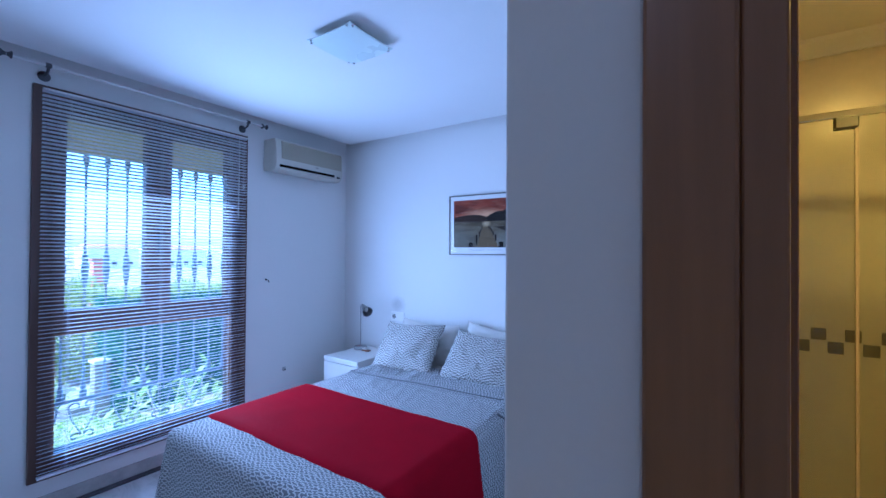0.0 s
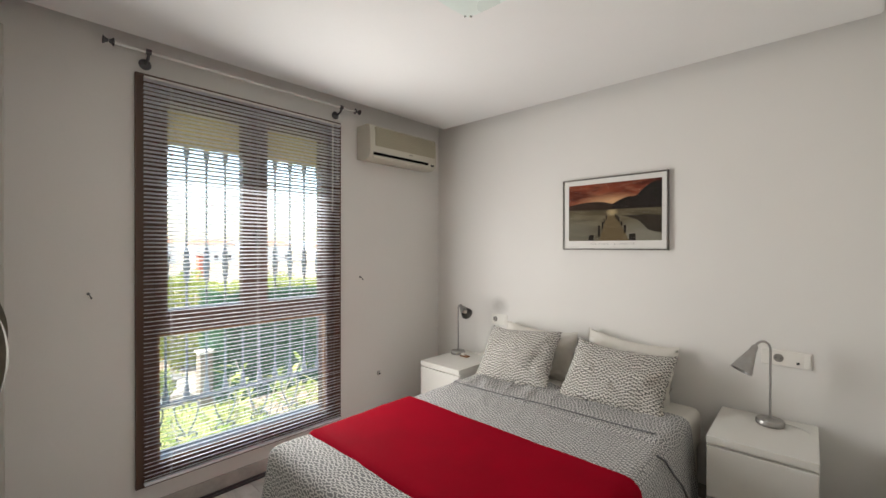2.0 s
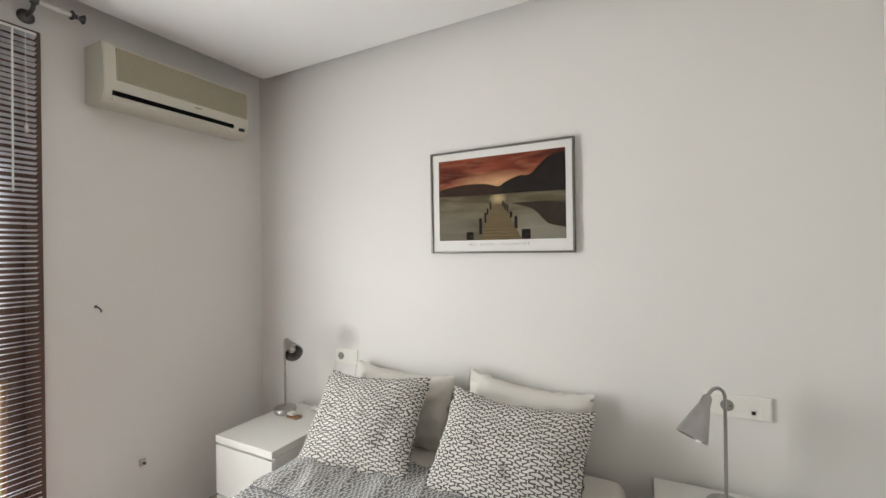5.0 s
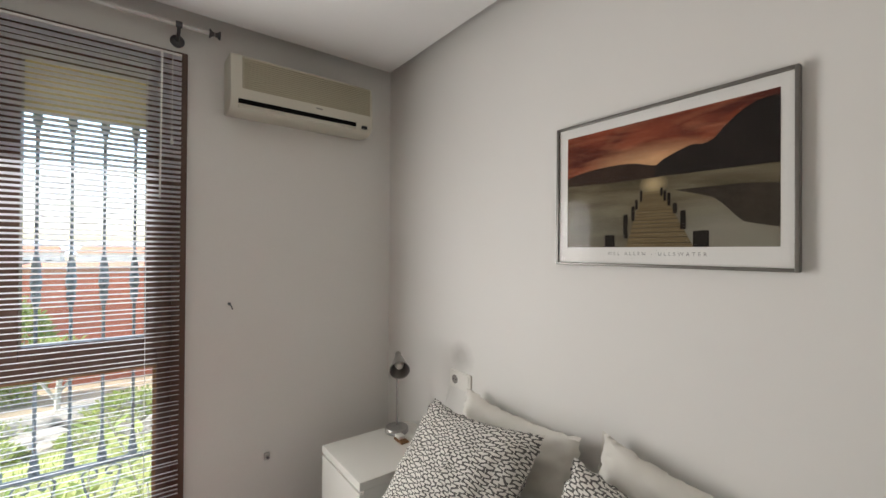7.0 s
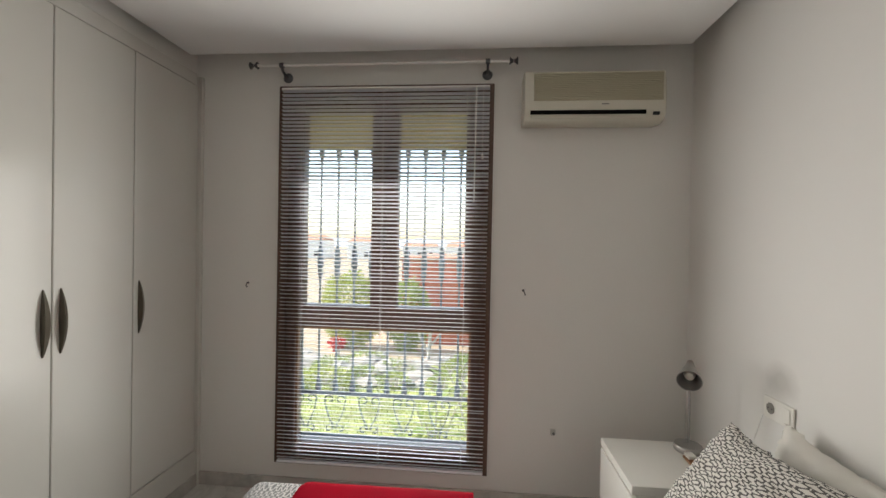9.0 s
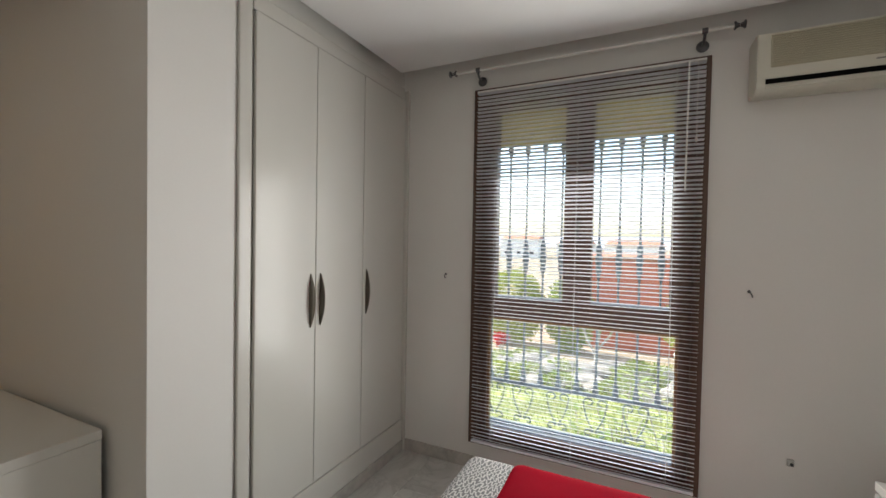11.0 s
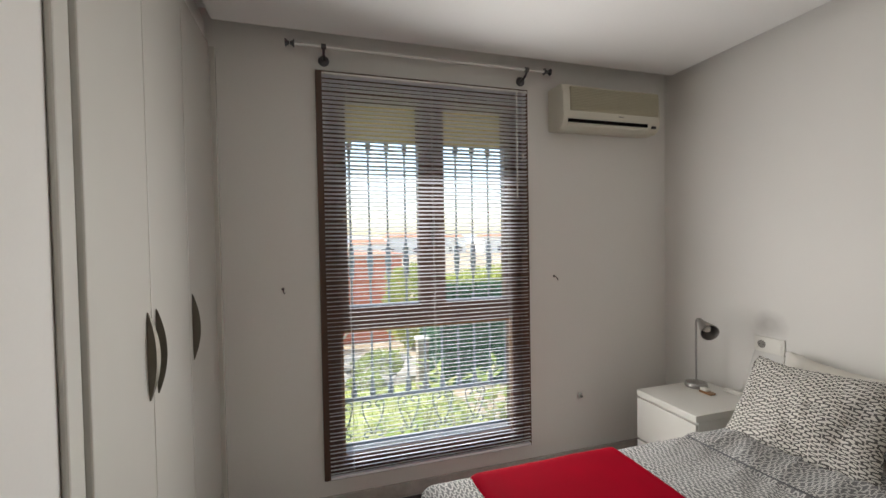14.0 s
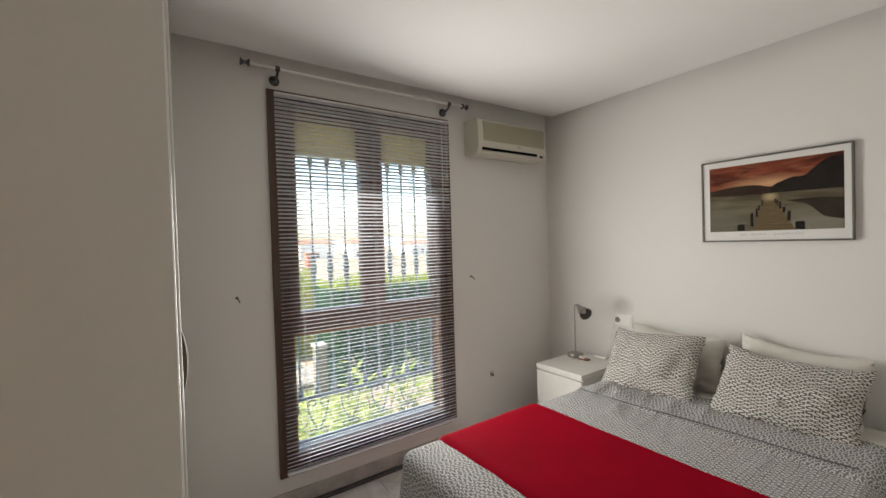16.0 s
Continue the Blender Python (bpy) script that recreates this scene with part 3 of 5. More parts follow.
# ---- curtain rod ----
rail = thing("curtain_rod", "thin white curtain rod with dark pewter brackets above the window", "curtain rod", at=(WX, 2.3, 2.40))
RI = Matrix.Translation((-WX, -2.3, -2.40))
def rpart(name, bm, material, label="", smooth=True):
    ob = part(name, bm, material, rail, label, smooth)
    ob.matrix_parent_inverse = RI
    return ob
rpart("rod", rod(bmesh.new(), (WX + 0.085, 1.585, 2.402), (WX + 0.085, 3.01, 2.402), 0.0085, n=14), ROD)
for y, s in ((1.745, -1), (2.875, 1)):
    bm = lathe(bmesh.new(), [(0.026, 0), (0.028, 0.006), (0.020, 0.014), (0.009, 0.018)], (WX + 0.0005, y, 2.362), axis=(1, 0, 0))
    tube(bm, [(WX + 0.012, y, 2.362), (WX + 0.05, y, 2.364), (WX + 0.075, y, 2.374), (WX + 0.085, y, 2.390)], 0.007)
    lathe(bm, [(0.0125, -0.012), (0.0135, -0.008), (0.0135, 0.008), (0.0125, 0.012)], (WX + 0.085, y, 2.402), axis=(0, 1, 0), n=16)
    rpart("bracket", bm, PEWTER)
    bm = lathe(bmesh.new(), [(0.018, 0.0), (0.020, 0.003), (0.011, 0.012), (0.008, 0.022), (0.011, 0.032), (0.020, 0.041), (0.018, 0.044)],
               (WX + 0.085, 1.585 - 0.022 if s < 0 else 3.01 - 0.022, 2.402), axis=(0, 1, 0), n=16)
    rpart("finial", bm, PEWTER)

# ---- hooks, sockets ----
for y in (1.519, 3.093):
    hook = thing("curtain_hook", "small dark metal curtain tieback hook on the wall", "hook", "tieback hooks", at=(WX, y, 1.18))
    part("plate", lathe(bmesh.new(), [(0.007, 0.0005), (0.007, 0.004), (0.004, 0.006)], (0, 0, 0.008), n=12, axis=(1, 0, 0)), PEWTER, hook)
    part("hook_arm", tube(bmesh.new(), [(0.004, 0, 0.008), (0.022, 0.002, 0.004), (0.032, 0.005, -0.004), (0.030, 0.008, -0.014), (0.024, 0.010, -0.010)], 0.003), PEWTER, hook, smooth=True)

def wall_socket(name, label, at, width, socket_at, extra, rz):
    s = thing(name, label, "socket", at=at)
    s.rotation_euler = (0, 0, rz)
    part("plate", boxed(-width / 2, width / 2, -0.009, -0.0005, -0.041, 0.041, bevel=0.004), SOCKET, s)
    part("outlet", lathe(bmesh.new(), [(0.0205, 0), (0.0205, 0.002), (0.016, 0.0021), (0.016, 0.0015)], (socket_at, -0.009, 0), n=24, axis=(0, -1, 0)), SOCKET_DARK, s, "grey round outlet")
    for dx in (-0.0095, 0.0095):
        part("pin_hole", lathe(bmesh.new(), [(0.0028, 0), (0.0028, 0.0006)], (socket_at + dx, -0.0111, 0), n=8, axis=(0, -1, 0)), BLACK, s)
    for x0, x1, z0, z1, m, nm in extra:
        part(nm, boxed(x0, x1, -0.0125, -0.0092, z0, z1, bevel=0.0012), m, s)
    return s
wall_socket("wall_socket", "cream double wall socket with a rocker switch above the nightstand", (-2.768, BY, 0.841), 0.152, -0.037, [(0.018, 0.062, -0.03, 0.03, SOCKET, "switch")], 0)
wall_socket("wall_socket", "cream triple wall socket with switches behind the lamp", (-1.005, BY, 0.855), 0.200, -0.030, [(0.070, 0.093, -0.034, 0.034, SOCKET, "switch"), (0.040, 0.052, -0.022, -0.010, BLACK, "jack")], 0)
OUTLET_GREY = surface("outlet_grey", (0.46, 0.45, 0.43), 0.4, vary=0.05, bump=0)
low = thing("cable_outlet", "tiny grey cable outlet low on the bare wall", "outlet", at=(WX, 3.267, 0.422))
part("body", boxed(0.0005, 0.014, -0.013, 0.013, -0.017, 0.017, bevel=0.004), OUTLET_GREY, low)
part("plug", lathe(bmesh.new(), [(0.006, 0), (0.006, 0.010), (0.004, 0.012)], (0.0142, 0.002, -0.003), n=12, axis=(1, 0, 0)), PEWTER, low, "dark metal plug")

# ---- air conditioner ----
ac = thing("air_conditioner", "yellowed split air conditioner high on the wall beside the window", "air conditioner", at=(WX, 3.40, 2.19))
def apart(name, bm, material, label="", smooth=False):
    ob = part(name, bm, material, ac, label, smooth)
    ob.matrix_parent_inverse = Matrix.Translation((-WX, -3.40, -2.19))
    return ob
A0, A1 = 3.062, 3.748
def shell(y0, y1, inset=0.0):
    pts = [(0.002, 2.072), (0.075, 2.062), (0.125, 2.062), (0.155, 2.076), (0.169, 2.098), (0.172, 2.130), (0.168, 2.270), (0.155, 2.312), (0.130, 2.322), (0.002, 2.322)]
    bm = bmesh.new()
    rings = [[bm.verts.new((WX + d, y, z)) for d, z in pts] for y in (y0, y1)]
    for k in range(len(pts)):
        j = (k + 1) % len(pts)
        bm.faces.new((rings[0][k], rings[0][j], rings[1][j], rings[1][k]))
    bm.faces.new(rings[0])
    bm.faces.new(rings[1][::-1])
    bmesh.ops.bevel(bm, geom=list(bm.edges), offset=0.004, segments=2, affect="EDGES")
    return bm
apart("body", shell(A0, A1), AC_SHELL, smooth=True)
bm = boxed(WX + 0.160, WX + 0.1735, A0 + 0.045, A1 - 0.012, 2.160, 2.300, bevel=0.004)
apart("front_panel", bm, AC_GRILLE, "yellowed front grille")
for k in range(14):
    z = 2.170 + k * 0.0092
    apart("louvre", boxed(WX + 0.172, WX + 0.1775, A0 + 0.052, A1 - 0.020, z, z + 0.0048, bevel=0.0012), AC_GRILLE)
apart("air_slot", boxed(WX + 0.150, WX + 0.1735, A0 + 0.030, A1 - 0.095, 2.094, 2.113), SLOT_BLACK, "dark air outlet slot")
apart("flap", boxed(WX + 0.152, WX + 0.166, A0 + 0.032, A1 - 0.090, 2.074, 2.093, bevel=0.004), AC_SHELL)
apart("display", boxed(WX + 0.162, WX + 0.174, A1 - 0.062, A1 - 0.030, 2.088, 2.104, bevel=0.002), BLACK, "small dark display")
apart("badge", boxed(WX + 0.172, WX + 0.1738, 3.44, 3.475, 2.140, 2.146), SOCKET_DARK, "tiny grey badge")

# ---- nightstands and chest ----
def drawer_unit(name, label, category, w, d, h, drawers, at, rz, group=""):
    """A white chest: sides, thick top, recessed drawer fronts with a grip gap above each."""
    t = thing(name, label, category, group, at)
    t.rotation_euler = (0, 0, rz)
    top = 0.034
    part("top", boxed(-w / 2, w / 2, 0, d, h - top, h, bevel=0.003), WHITE_FOIL, t)
    for x in (-w / 2, w / 2 - 0.018):
        part("side_panel", boxed(x + 0.001, x + 0.017, 0.018, d - 0.002, 0, h - top - 0.0005, bevel=0.001), WHITE_FOIL, t)
    part("back_panel", boxed(-w / 2 + 0.018, w / 2 - 0.018, d - 0.012, d - 0.004, 0.02, h - top - 0.001), WHITE_FOIL, t)
    part("base", boxed(-w / 2 + 0.018, w / 2 - 0.018, 0.03, d - 0.013, 0.0, 0.05), WHITE_FOIL, t)
    z0, gap = 0.030, 0.011
    fh = (h - top - z0) / drawers
    part("front_rail", boxed(-w / 2 + 0.019, w / 2 - 0.019, 0.0185, 0.024, h - top - 0.06, h - top - 0.001), WHITE_FOIL, t)
    for k in range(drawers):
        a = z0 + k * fh
        dr = part("drawer", boxed(-w / 2 + 0.002, w / 2 - 0.002, 0.000, 0.017, a, a + fh - gap, bevel=0.0025), WHITE_FOIL, t)
        part("drawer_box", boxed(-w / 2 + 0.024, w / 2 - 0.024, 0.0255, d - 0.03, a + 0.022, a + fh - gap - 0.025), WHITE_FOIL, dr)
    return t

drawer_unit("nightstand", "white two-drawer nightstand with a small lamp near the window wall", "nightstand", 0.39, 0.48, 0.547, 2, (-2.940, 3.430, 0), 0, "nightstands beside the bed")
drawer_unit("nightstand", "white two-drawer nightstand with a lamp beside the bare wall", "nightstand", 0.39, 0.47, 0.550, 2, (-1.065, 3.468, 0), radians(1.5), "nightstands beside the bed")
drawer_unit("chest_of_drawers", "white chest of three drawers against the hall wall", "chest of drawers", 0.80, 0.46, 0.735, 3, (PX + 0.485, 0.590, 0), radians(90))

# ---- lamps ----
def table_lamp(at, turn, label, height, reach, sweep):
    t = thing("table_lamp", label, "lamp", "lamps on the nightstands", at)
    t.rotation_euler = (0, 0, turn)
    part("base", lathe(bmesh.new(), [(0.056, 0), (0.058, 0.004), (0.058, 0.020), (0.054, 0.026), (0.020, 0.028), (0.010, 0.034)], (0, 0, 0), 32), STEEL, t, smooth=True)
    bend = reach / 2
    pts = [(0, 0, 0.030), (0, 0, 0.12), (0, 0, 0.22), (0, 0, height - bend)]
    for i in range(1, 11):
        a = sweep * i / 10
        pts.append((bend - bend * math.cos(a), 0, height - bend + bend * math.sin(a)))
    part("neck", tube(bmesh.new(), pts, 0.0055, 10), STEEL, t, smooth=True)
    end = Vector(pts[-1])
    d = (end - Vector(pts[-2])).normalized()
    prof = [(0.008, -0.008), (0.014, 0.0), (0.017, 0.030), (0.0185, 0.033), (0.021, 0.040), (0.045, 0.128), (0.0465, 0.136), (0.0445, 0.136), (0.019, 0.046), (0.013, 0.040)]
    sh = part("shade", lathe(bmesh.new(), prof, end, 28, d), STEEL, t, "brushed metal cone shade", True)
    part("lining", lathe(bmesh.new(), [(0.0435, 0.135), (0.042, 0.130), (0.0182, 0.048), (0.004, 0.0465)], end, 24, d, True), LINING, sh, smooth=True)
    part("bulb", lathe(bmesh.new(), [(0.010, 0.048), (0.014, 0.062), (0.022, 0.088), (0.016, 0.106), (0.004, 0.112)], end, 16, d), BULB, sh, "frosted bulb", True)
    cord = [(-0.055, 0.0, 0.006), (-0.085, 0.03, 0.003), (-0.10, 0.08, 0.004), (-0.09, 0.12, 0.003)]
    part("cord", tube(bmesh.new(), [Vector(c) for c in cord], 0.0025, 6), ROD, t, smooth=True)
    return t
table_lamp((-3.057, 3.780, 0.5475), radians(-27), "small brushed steel reading lamp on the nightstand by the window", 0.400, 0.070, 2.00)
table_lamp((-1.056, 3.812, 0.5505), radians(-132), "brushed steel gooseneck reading lamp on the nightstand", 0.408, 0.085, 2.72)
# small wooden-backed ornament on the nightstand
tray = thing("trinket", "small white trinket with a brown wooden base on the nightstand", "ornament", at=(-2.955, 3.745, 0.5475))
part("base", boxed(-0.036, 0.036, -0.020, 0.020, 0, 0.010, bevel=0.002), DOOR_WOOD, tray, "brown base")
part("body", boxed(-0.034, 0.008, -0.016, 0.018, 0.0102, 0.026, bevel=0.004), WHITE_FOIL, tray)
plug = thing("charger", "small white charger lying at the wall end of the nightstand", "charger", at=(-2.90, 3.872, 0.5475))
part("body", boxed(-0.05, 0.045, -0.014, 0.014, 0, 0.018, bevel=0.005), SOCKET, plug)
part("cord", tube(bmesh.new(), [(0, 0.0135, 0.01), (0.0, 0.06, 0.02), (0.03, 0.045, 0.10), (0.065, 0.068, 0.26)], 0.0022, 6), ROD, plug, smooth=True)

# ---- ceiling lamp ----
cl = thing("ceiling_lamp", "square frosted glass ceiling lamp with clip corners", "ceiling lamp", at=(-1.85, 2.475, TOP))
part("base_plate", boxed(-0.085, 0.085, -0.085, 0.085, -0.022, -0.0005, bevel=0.006), WHITE_FOIL, cl)
bm = bmesh.new()
N = 16
grid = []
for side in (0, 1):
    g = []
    for i in range(N + 1):
        for j in range(N + 1):
            a, b = i / N * 2 - 1, j / N * 2 - 1
            r = max(abs(a), abs(b))
            z = -0.046 + 0.016 * (abs(a) ** 2.5 + abs(b) ** 2.5) / 2 + (0.004 if side else 0)
            g.append(bm.verts.new((a * 0.142, b * 0.142, z)))
    grid.append(g)
for g in grid:
    for i in range(N):
        for j in range(N):
            k = i * (N + 1) + j
            bm.faces.new((g[k], g[k + 1], g[k + N + 2], g[k + N + 1]))
edge = [i * (N + 1) for i in range(N + 1)] + [N * (N + 1) + j for j in range(1, N + 1)] + [i * (N + 1) + N for i in range(N - 1, -1, -1)] + [j for j in range(N - 1, 0, -1)]
for p, q in zip(edge, edge[1:] + edge[:1]):
    bm.faces.new((grid[0][p], grid[0][q], grid[1][q], grid[1][p]))
FROST = surface("frosted_glass", (0.70, 0.78, 0.74), 0.28, vary=0.03, big=4, fine=60, bump=0.03)
part("shade", bm, FROST, cl, "pale green frosted glass plate", True)
for sx in (-1, 1):
    for sy in (-1, 1):
        bm = lathe(bmesh.new(), [(0.004, -0.012), (0.006, -0.010), (0.006, -0.004), (0.003, -0.003)], (sx * 0.128 - sy * 0.009, sy * 0.128 + sx * 0.009, -0.027), 10)
        lathe(bm, [(0.004, -0.012), (0.006, -0.010), (0.006, -0.004), (0.003, -0.003)], (sx * 0.128 + sy * 0.009, sy * 0.128 - sx * 0.009, -0.027), 10)
        part("clip", bm, CHROME, cl, "small chrome clip")
part("stem", rod(bmesh.new(), (0, 0, -0.044), (0, 0, -0.020), 0.02), WHITE_FOIL, cl)

# ---- bed ----
BX0, BX1, BF, BT = -2.65, -1.355, 2.025, 0.53
bed = thing("double_bed", "double bed with a white mattress pushed against the wall", "bed", at=(-2.0, 3.05, 0))
DI = Matrix.Translation((2.0, -3.05, 0))
def dpart(name, bm, material, label="", smooth=False):
    ob = part(name, bm, material, bed, label, smooth)
    ob.matrix_parent_inverse = DI
    return ob
dpart("base", boxed(BX0 + 0.03, BX1 - 0.03, BF + 0.04, 3.92, 0.10, 0.30, bevel=0.01), LINEN)
dpart("mattress", boxed(BX0 + 0.01, BX1 - 0.01, BF + 0.02, 3.93, 0.301, BT - 0.012, bevel=0.045, seg=5), LINEN, "mattress under a white fitted sheet", True)
for x in (BX0 + 0.08, BX1 - 0.08):
    for y in (BF + 0.12, 3.82):
        dpart("leg", rod(bmesh.new(), (x, y, 0.0), (x, y, 0.10), 0.022), PEWTER)


def drape(x0, x1, y0, y1, top, hang_x, hang_foot, step, r, seed, amp, flute, uv_turn=False, thick=0.006, right_hang=None, wrinkle=0.0):
    """Cloth laid over a box: flat on top, rolled over the edges, hanging with soft folds."""
    cx, half = (x0 + x1) / 2, (x1 - x0) / 2
    hr = hang_x if right_hang is None else right_hang
    nu = int((2 * half + hang_x + hr) / step)
    nv = int((y1 - y0 + hang_foot) / step)
    bm = bmesh.new()
    uvl = bm.loops.layers.uv.new("UVMap")
    rows = []
    for j in range(nv + 1):
        v = y1 - (y1 - y0 + hang_foot) * j / nv
        row = []
        for i in range(nu + 1):
            u = -half - hang_x + (2 * half + hang_x + hr) * i / nu
            du, dv = max(abs(u) - half + r, 0), max(y0 + r - v, 0)
            ax, ay = min(abs(u), half - r), max(v, y0 + r)
            d = math.hypot(du, dv)
            ox, oy = (du / d, dv / d) if d > 1e-6 else (0, 0)
            arc = r * 1.5708
            if d <= arc:
                out, drop = r * math.sin(d / r), r * (1 - math.cos(d / r))
            else:
                f = min(1, (d - arc) / 0.30)
                along = v if du > dv else u
                ang = math.atan2(dv, du)
                corner = 1 if (du > 0.02 and dv > 0.02) else 0
                wave = math.sin(along * 17 + seed) * 0.5 + math.sin(along * 31 + seed * 2) * 0.3 + corner * 0.8 * math.sin(ang * 6)
                out, drop = r + f * (0.03 + flute * wave), r + (d - arc)
            n1 = noise.noise(Vector((u * 3.1 + seed, v * 3.1, 0.3)))
            n2 = noise.noise(Vector((u * 9 + seed, v * 5, 1.7)))
            lift = amp * (n1 + 0.5 * n2) + amp * 0.45 * max(0, math.sin(v * 26 + u * 9 + 2 * n1)) ** 3
            crease = 1 - abs(2.6 * noise.noise(Vector((u * 10 + v * 3.5 + seed, v * 1.7 - u * 0.6, 5.1))) + 0.5 * noise.noise(Vector((u * 24 + v * 5, v * 4 + seed, 2.2))))
            patchy = 0.35 + 0.9 * max(0, noise.noise(Vector((u * 1.3, v * 1.5 + seed, 8.0))) + 0.3)
            lift += wrinkle * patchy * max(0, crease) ** 5 * min(1, max(0, (v - 2.86) / 0.10))
            s = 1 if u >= 0 else -1
            co = Vector((cx + s * (ax + ox * out), ay - oy * out, top - drop + lift * (1 if d < arc else 0.4)))
            co.z = max(co.z, 0.012 + 0.004 * n2)
            row.append((bm.verts.new(co), (u, v)))
        rows.append(row)
    for a, b in zip(rows, rows[1:]):
        for k in range(nu):
            q = (a[k], a[k + 1], b[k + 1], b[k])
            f = bm.faces.new([w[0] for w in q])
            for loop, w in zip(f.loops, q):
                loop[uvl].uv = (w[1][1], w[1][0]) if uv_turn else w[1]
    bmesh.ops.recalc_face_normals(bm, faces=bm.faces)
    if sum(f.normal.z for f in bm.faces) < 0:
        bmesh.ops.reverse_faces(bm, faces=bm.faces)
    bmesh.ops.solidify(bm, geom=list(bm.faces), thickness=thick)
    return bm


cover = thing("bed_cover", "grey bed cover with white winding line print", "bed cover", at=(-2.0, 2.9, BT))
c = part("cloth", drape(BX0 - 0.004, BX1 + 0.004, BF - 0.004, 3.62, BT + 0.012, 0.40, 0.46, 0.016, 0.055, 1.0, 0.0050, 0.020, wrinkle=0.016), COVER_PRINT, cover, smooth=True)
c.matrix_parent_inverse = Matrix.Translation((2.0, -2.9, -BT))
c = part("turned_edge", drape(BX0 - 0.002, BX1 + 0.002, 3.19, 3.615, BT + 0.020, 0.30, 0.0, 0.016, 0.055, 1.0, 0.0050, 0.018, uv_turn=True, thick=0.004, wrinkle=0.016), COVER_PRINT, cover, "turned down edge of the cover", True)
c.matrix_parent_inverse = Matrix.Translation((2.0, -2.9, -BT))
bm = bmesh.new()
pts = [(x, 3.245 + 0.08 * (x + 2.0) + 0.006 * math.sin(x * 9), BT + 0.031 + 0.007 * noise.noise(Vector((x * 3, 1, 0)))) for x in [BX0 + 0.07 + i * (BX1 - BX0 - 0.14) / 60 for i in range(61)]]
c = part("seam", tube(bm, pts, 0.0028, 6), SEAM, cover, "dark piped seam", True)
c.matrix_parent_inverse = Matrix.Translation((2.0, -2.9, -BT))

side = [(-1.365, 3.095, BT + 0.022), (-1.345, 3.14, BT - 0.010), (-1.332, 3.20, BT - 0.08), (-1.318, 3.30, 0.36), (-1.306, 3.38, 0.25), (-1.302, 3.44, 0.08)]
c = part("seam", tube(bmesh.new(), side, 0.005, 6), SEAM, cover, "dark piped seam", True)
c.matrix_parent_inverse = Matrix.Translation((2.0, -2.9, -BT))

throw = part("throw_blanket", drape(BX0 - 0.012, BX1 + 0.012, 2.195, 2.845, BT + 0.026, 0.30, 0.0, 0.018, 0.06, 4.0, 0.003, 0.012, thick=0.009), RED, smooth=True)
tagged(throw, "plain red fleece throw laid across the bed", "blanket")


def cushion(name, label, w, h, t, m, material, seed, group=""):
    """A filled cushion with pinched corners, a welt and soft dents; lies in its own x, z plane."""
    N = 34
    bm = bmesh.new()
    uvl = bm.loops.layers.uv.new("UVMap")
    sides = []
    for s in (-1, 1):
        g = []
        for i in range(N + 1):
            for j in range(N + 1):
                a, b = i / N * 2 - 1, j / N * 2 - 1
                pa, pb = 1 - 0.055 * (1 - a * a) * abs(b) ** 6, 1 - 0.055 * (1 - b * b) * abs(a) ** 6
                puff = (max(0, 1 - abs(a) ** 2.4) * max(0, 1 - abs(b) ** 2.4)) ** 0.55
                nz = noise.noise(Vector((a * 1.8 + seed, b * 1.8, s * 3.0))) + 0.5 * noise.noise(Vector((a * 4.5 + seed, b * 4.5, s)))
                rim = max(abs(a), abs(b)) ** 4
                ruck = rim * (0.010 * noise.noise(Vector((a * 9 + seed, b * 9, 4.0))) + 0.006 * noise.noise(Vector((a * 19, b * 19 + seed, 7.0))))
                y = s * t / 2 * puff * (1 + 0.34 * nz + 0.12 * noise.noise(Vector((a * 11 + seed, b * 6, s * 2.0)))) + ruck + 0.018 * noise.noise(Vector((a * 1.2 + seed, b * 1.2, 9)))
                sag = -0.02 * (1 - a * a) * (b + 1) / 2
                g.append((bm.verts.new((a * w / 2 * pb + 0.010 * nz + 0.7 * ruck, y, b * h / 2 * pa + sag + 0.8 * ruck)), (a * w / 2, b * h / 2)))
        sides.append(g)
    for g in sides:
        for i in range(N):
            for j in range(N):
                k = i * (N + 1) + j
                q = (g[k], g[k + 1], g[k + N + 2], g[k + N + 1])
                f = bm.faces.new([v[0] for v in q])
                for loop, v in zip(f.loops, q):
                    loop[uvl].uv = v[1]
    bmesh.ops.remove_doubles(bm, verts=bm.verts, dist=0.0008)
    ob = part(name, bm, material, smooth=True)
    ob.matrix_world = m
    return tagged(ob, label, "pillow", group)


cushion("pillow", "plain white pillow leaning on the wall", 0.57, 0.36, 0.15, pose(-2.365, 3.855, 0.672, -13, 1, 0), LINEN, 1.3, "white pillows")
cushion("pillow", "plain white pillow leaning on the wall", 0.54, 0.37, 0.15, pose(-1.755, 3.855, 0.685, -13, 5, 0), LINEN, 5.1, "white pillows")
cushion("patterned_pillow", "white pillow with dark grey winding line print", 0.53, 0.435, 0.14, pose(-2.380, 3.605, 0.688, -41, -2, 6), PILLOW_PRINT, 2.2, "patterned pillows")
cushion("patterned_pillow", "white pillow with dark grey winding line print", 0.565, 0.405, 0.14, pose(-1.742, 3.645, 0.675, -43, 2, 2), PILLOW_PRINT, 7.7, "patterned pillows")

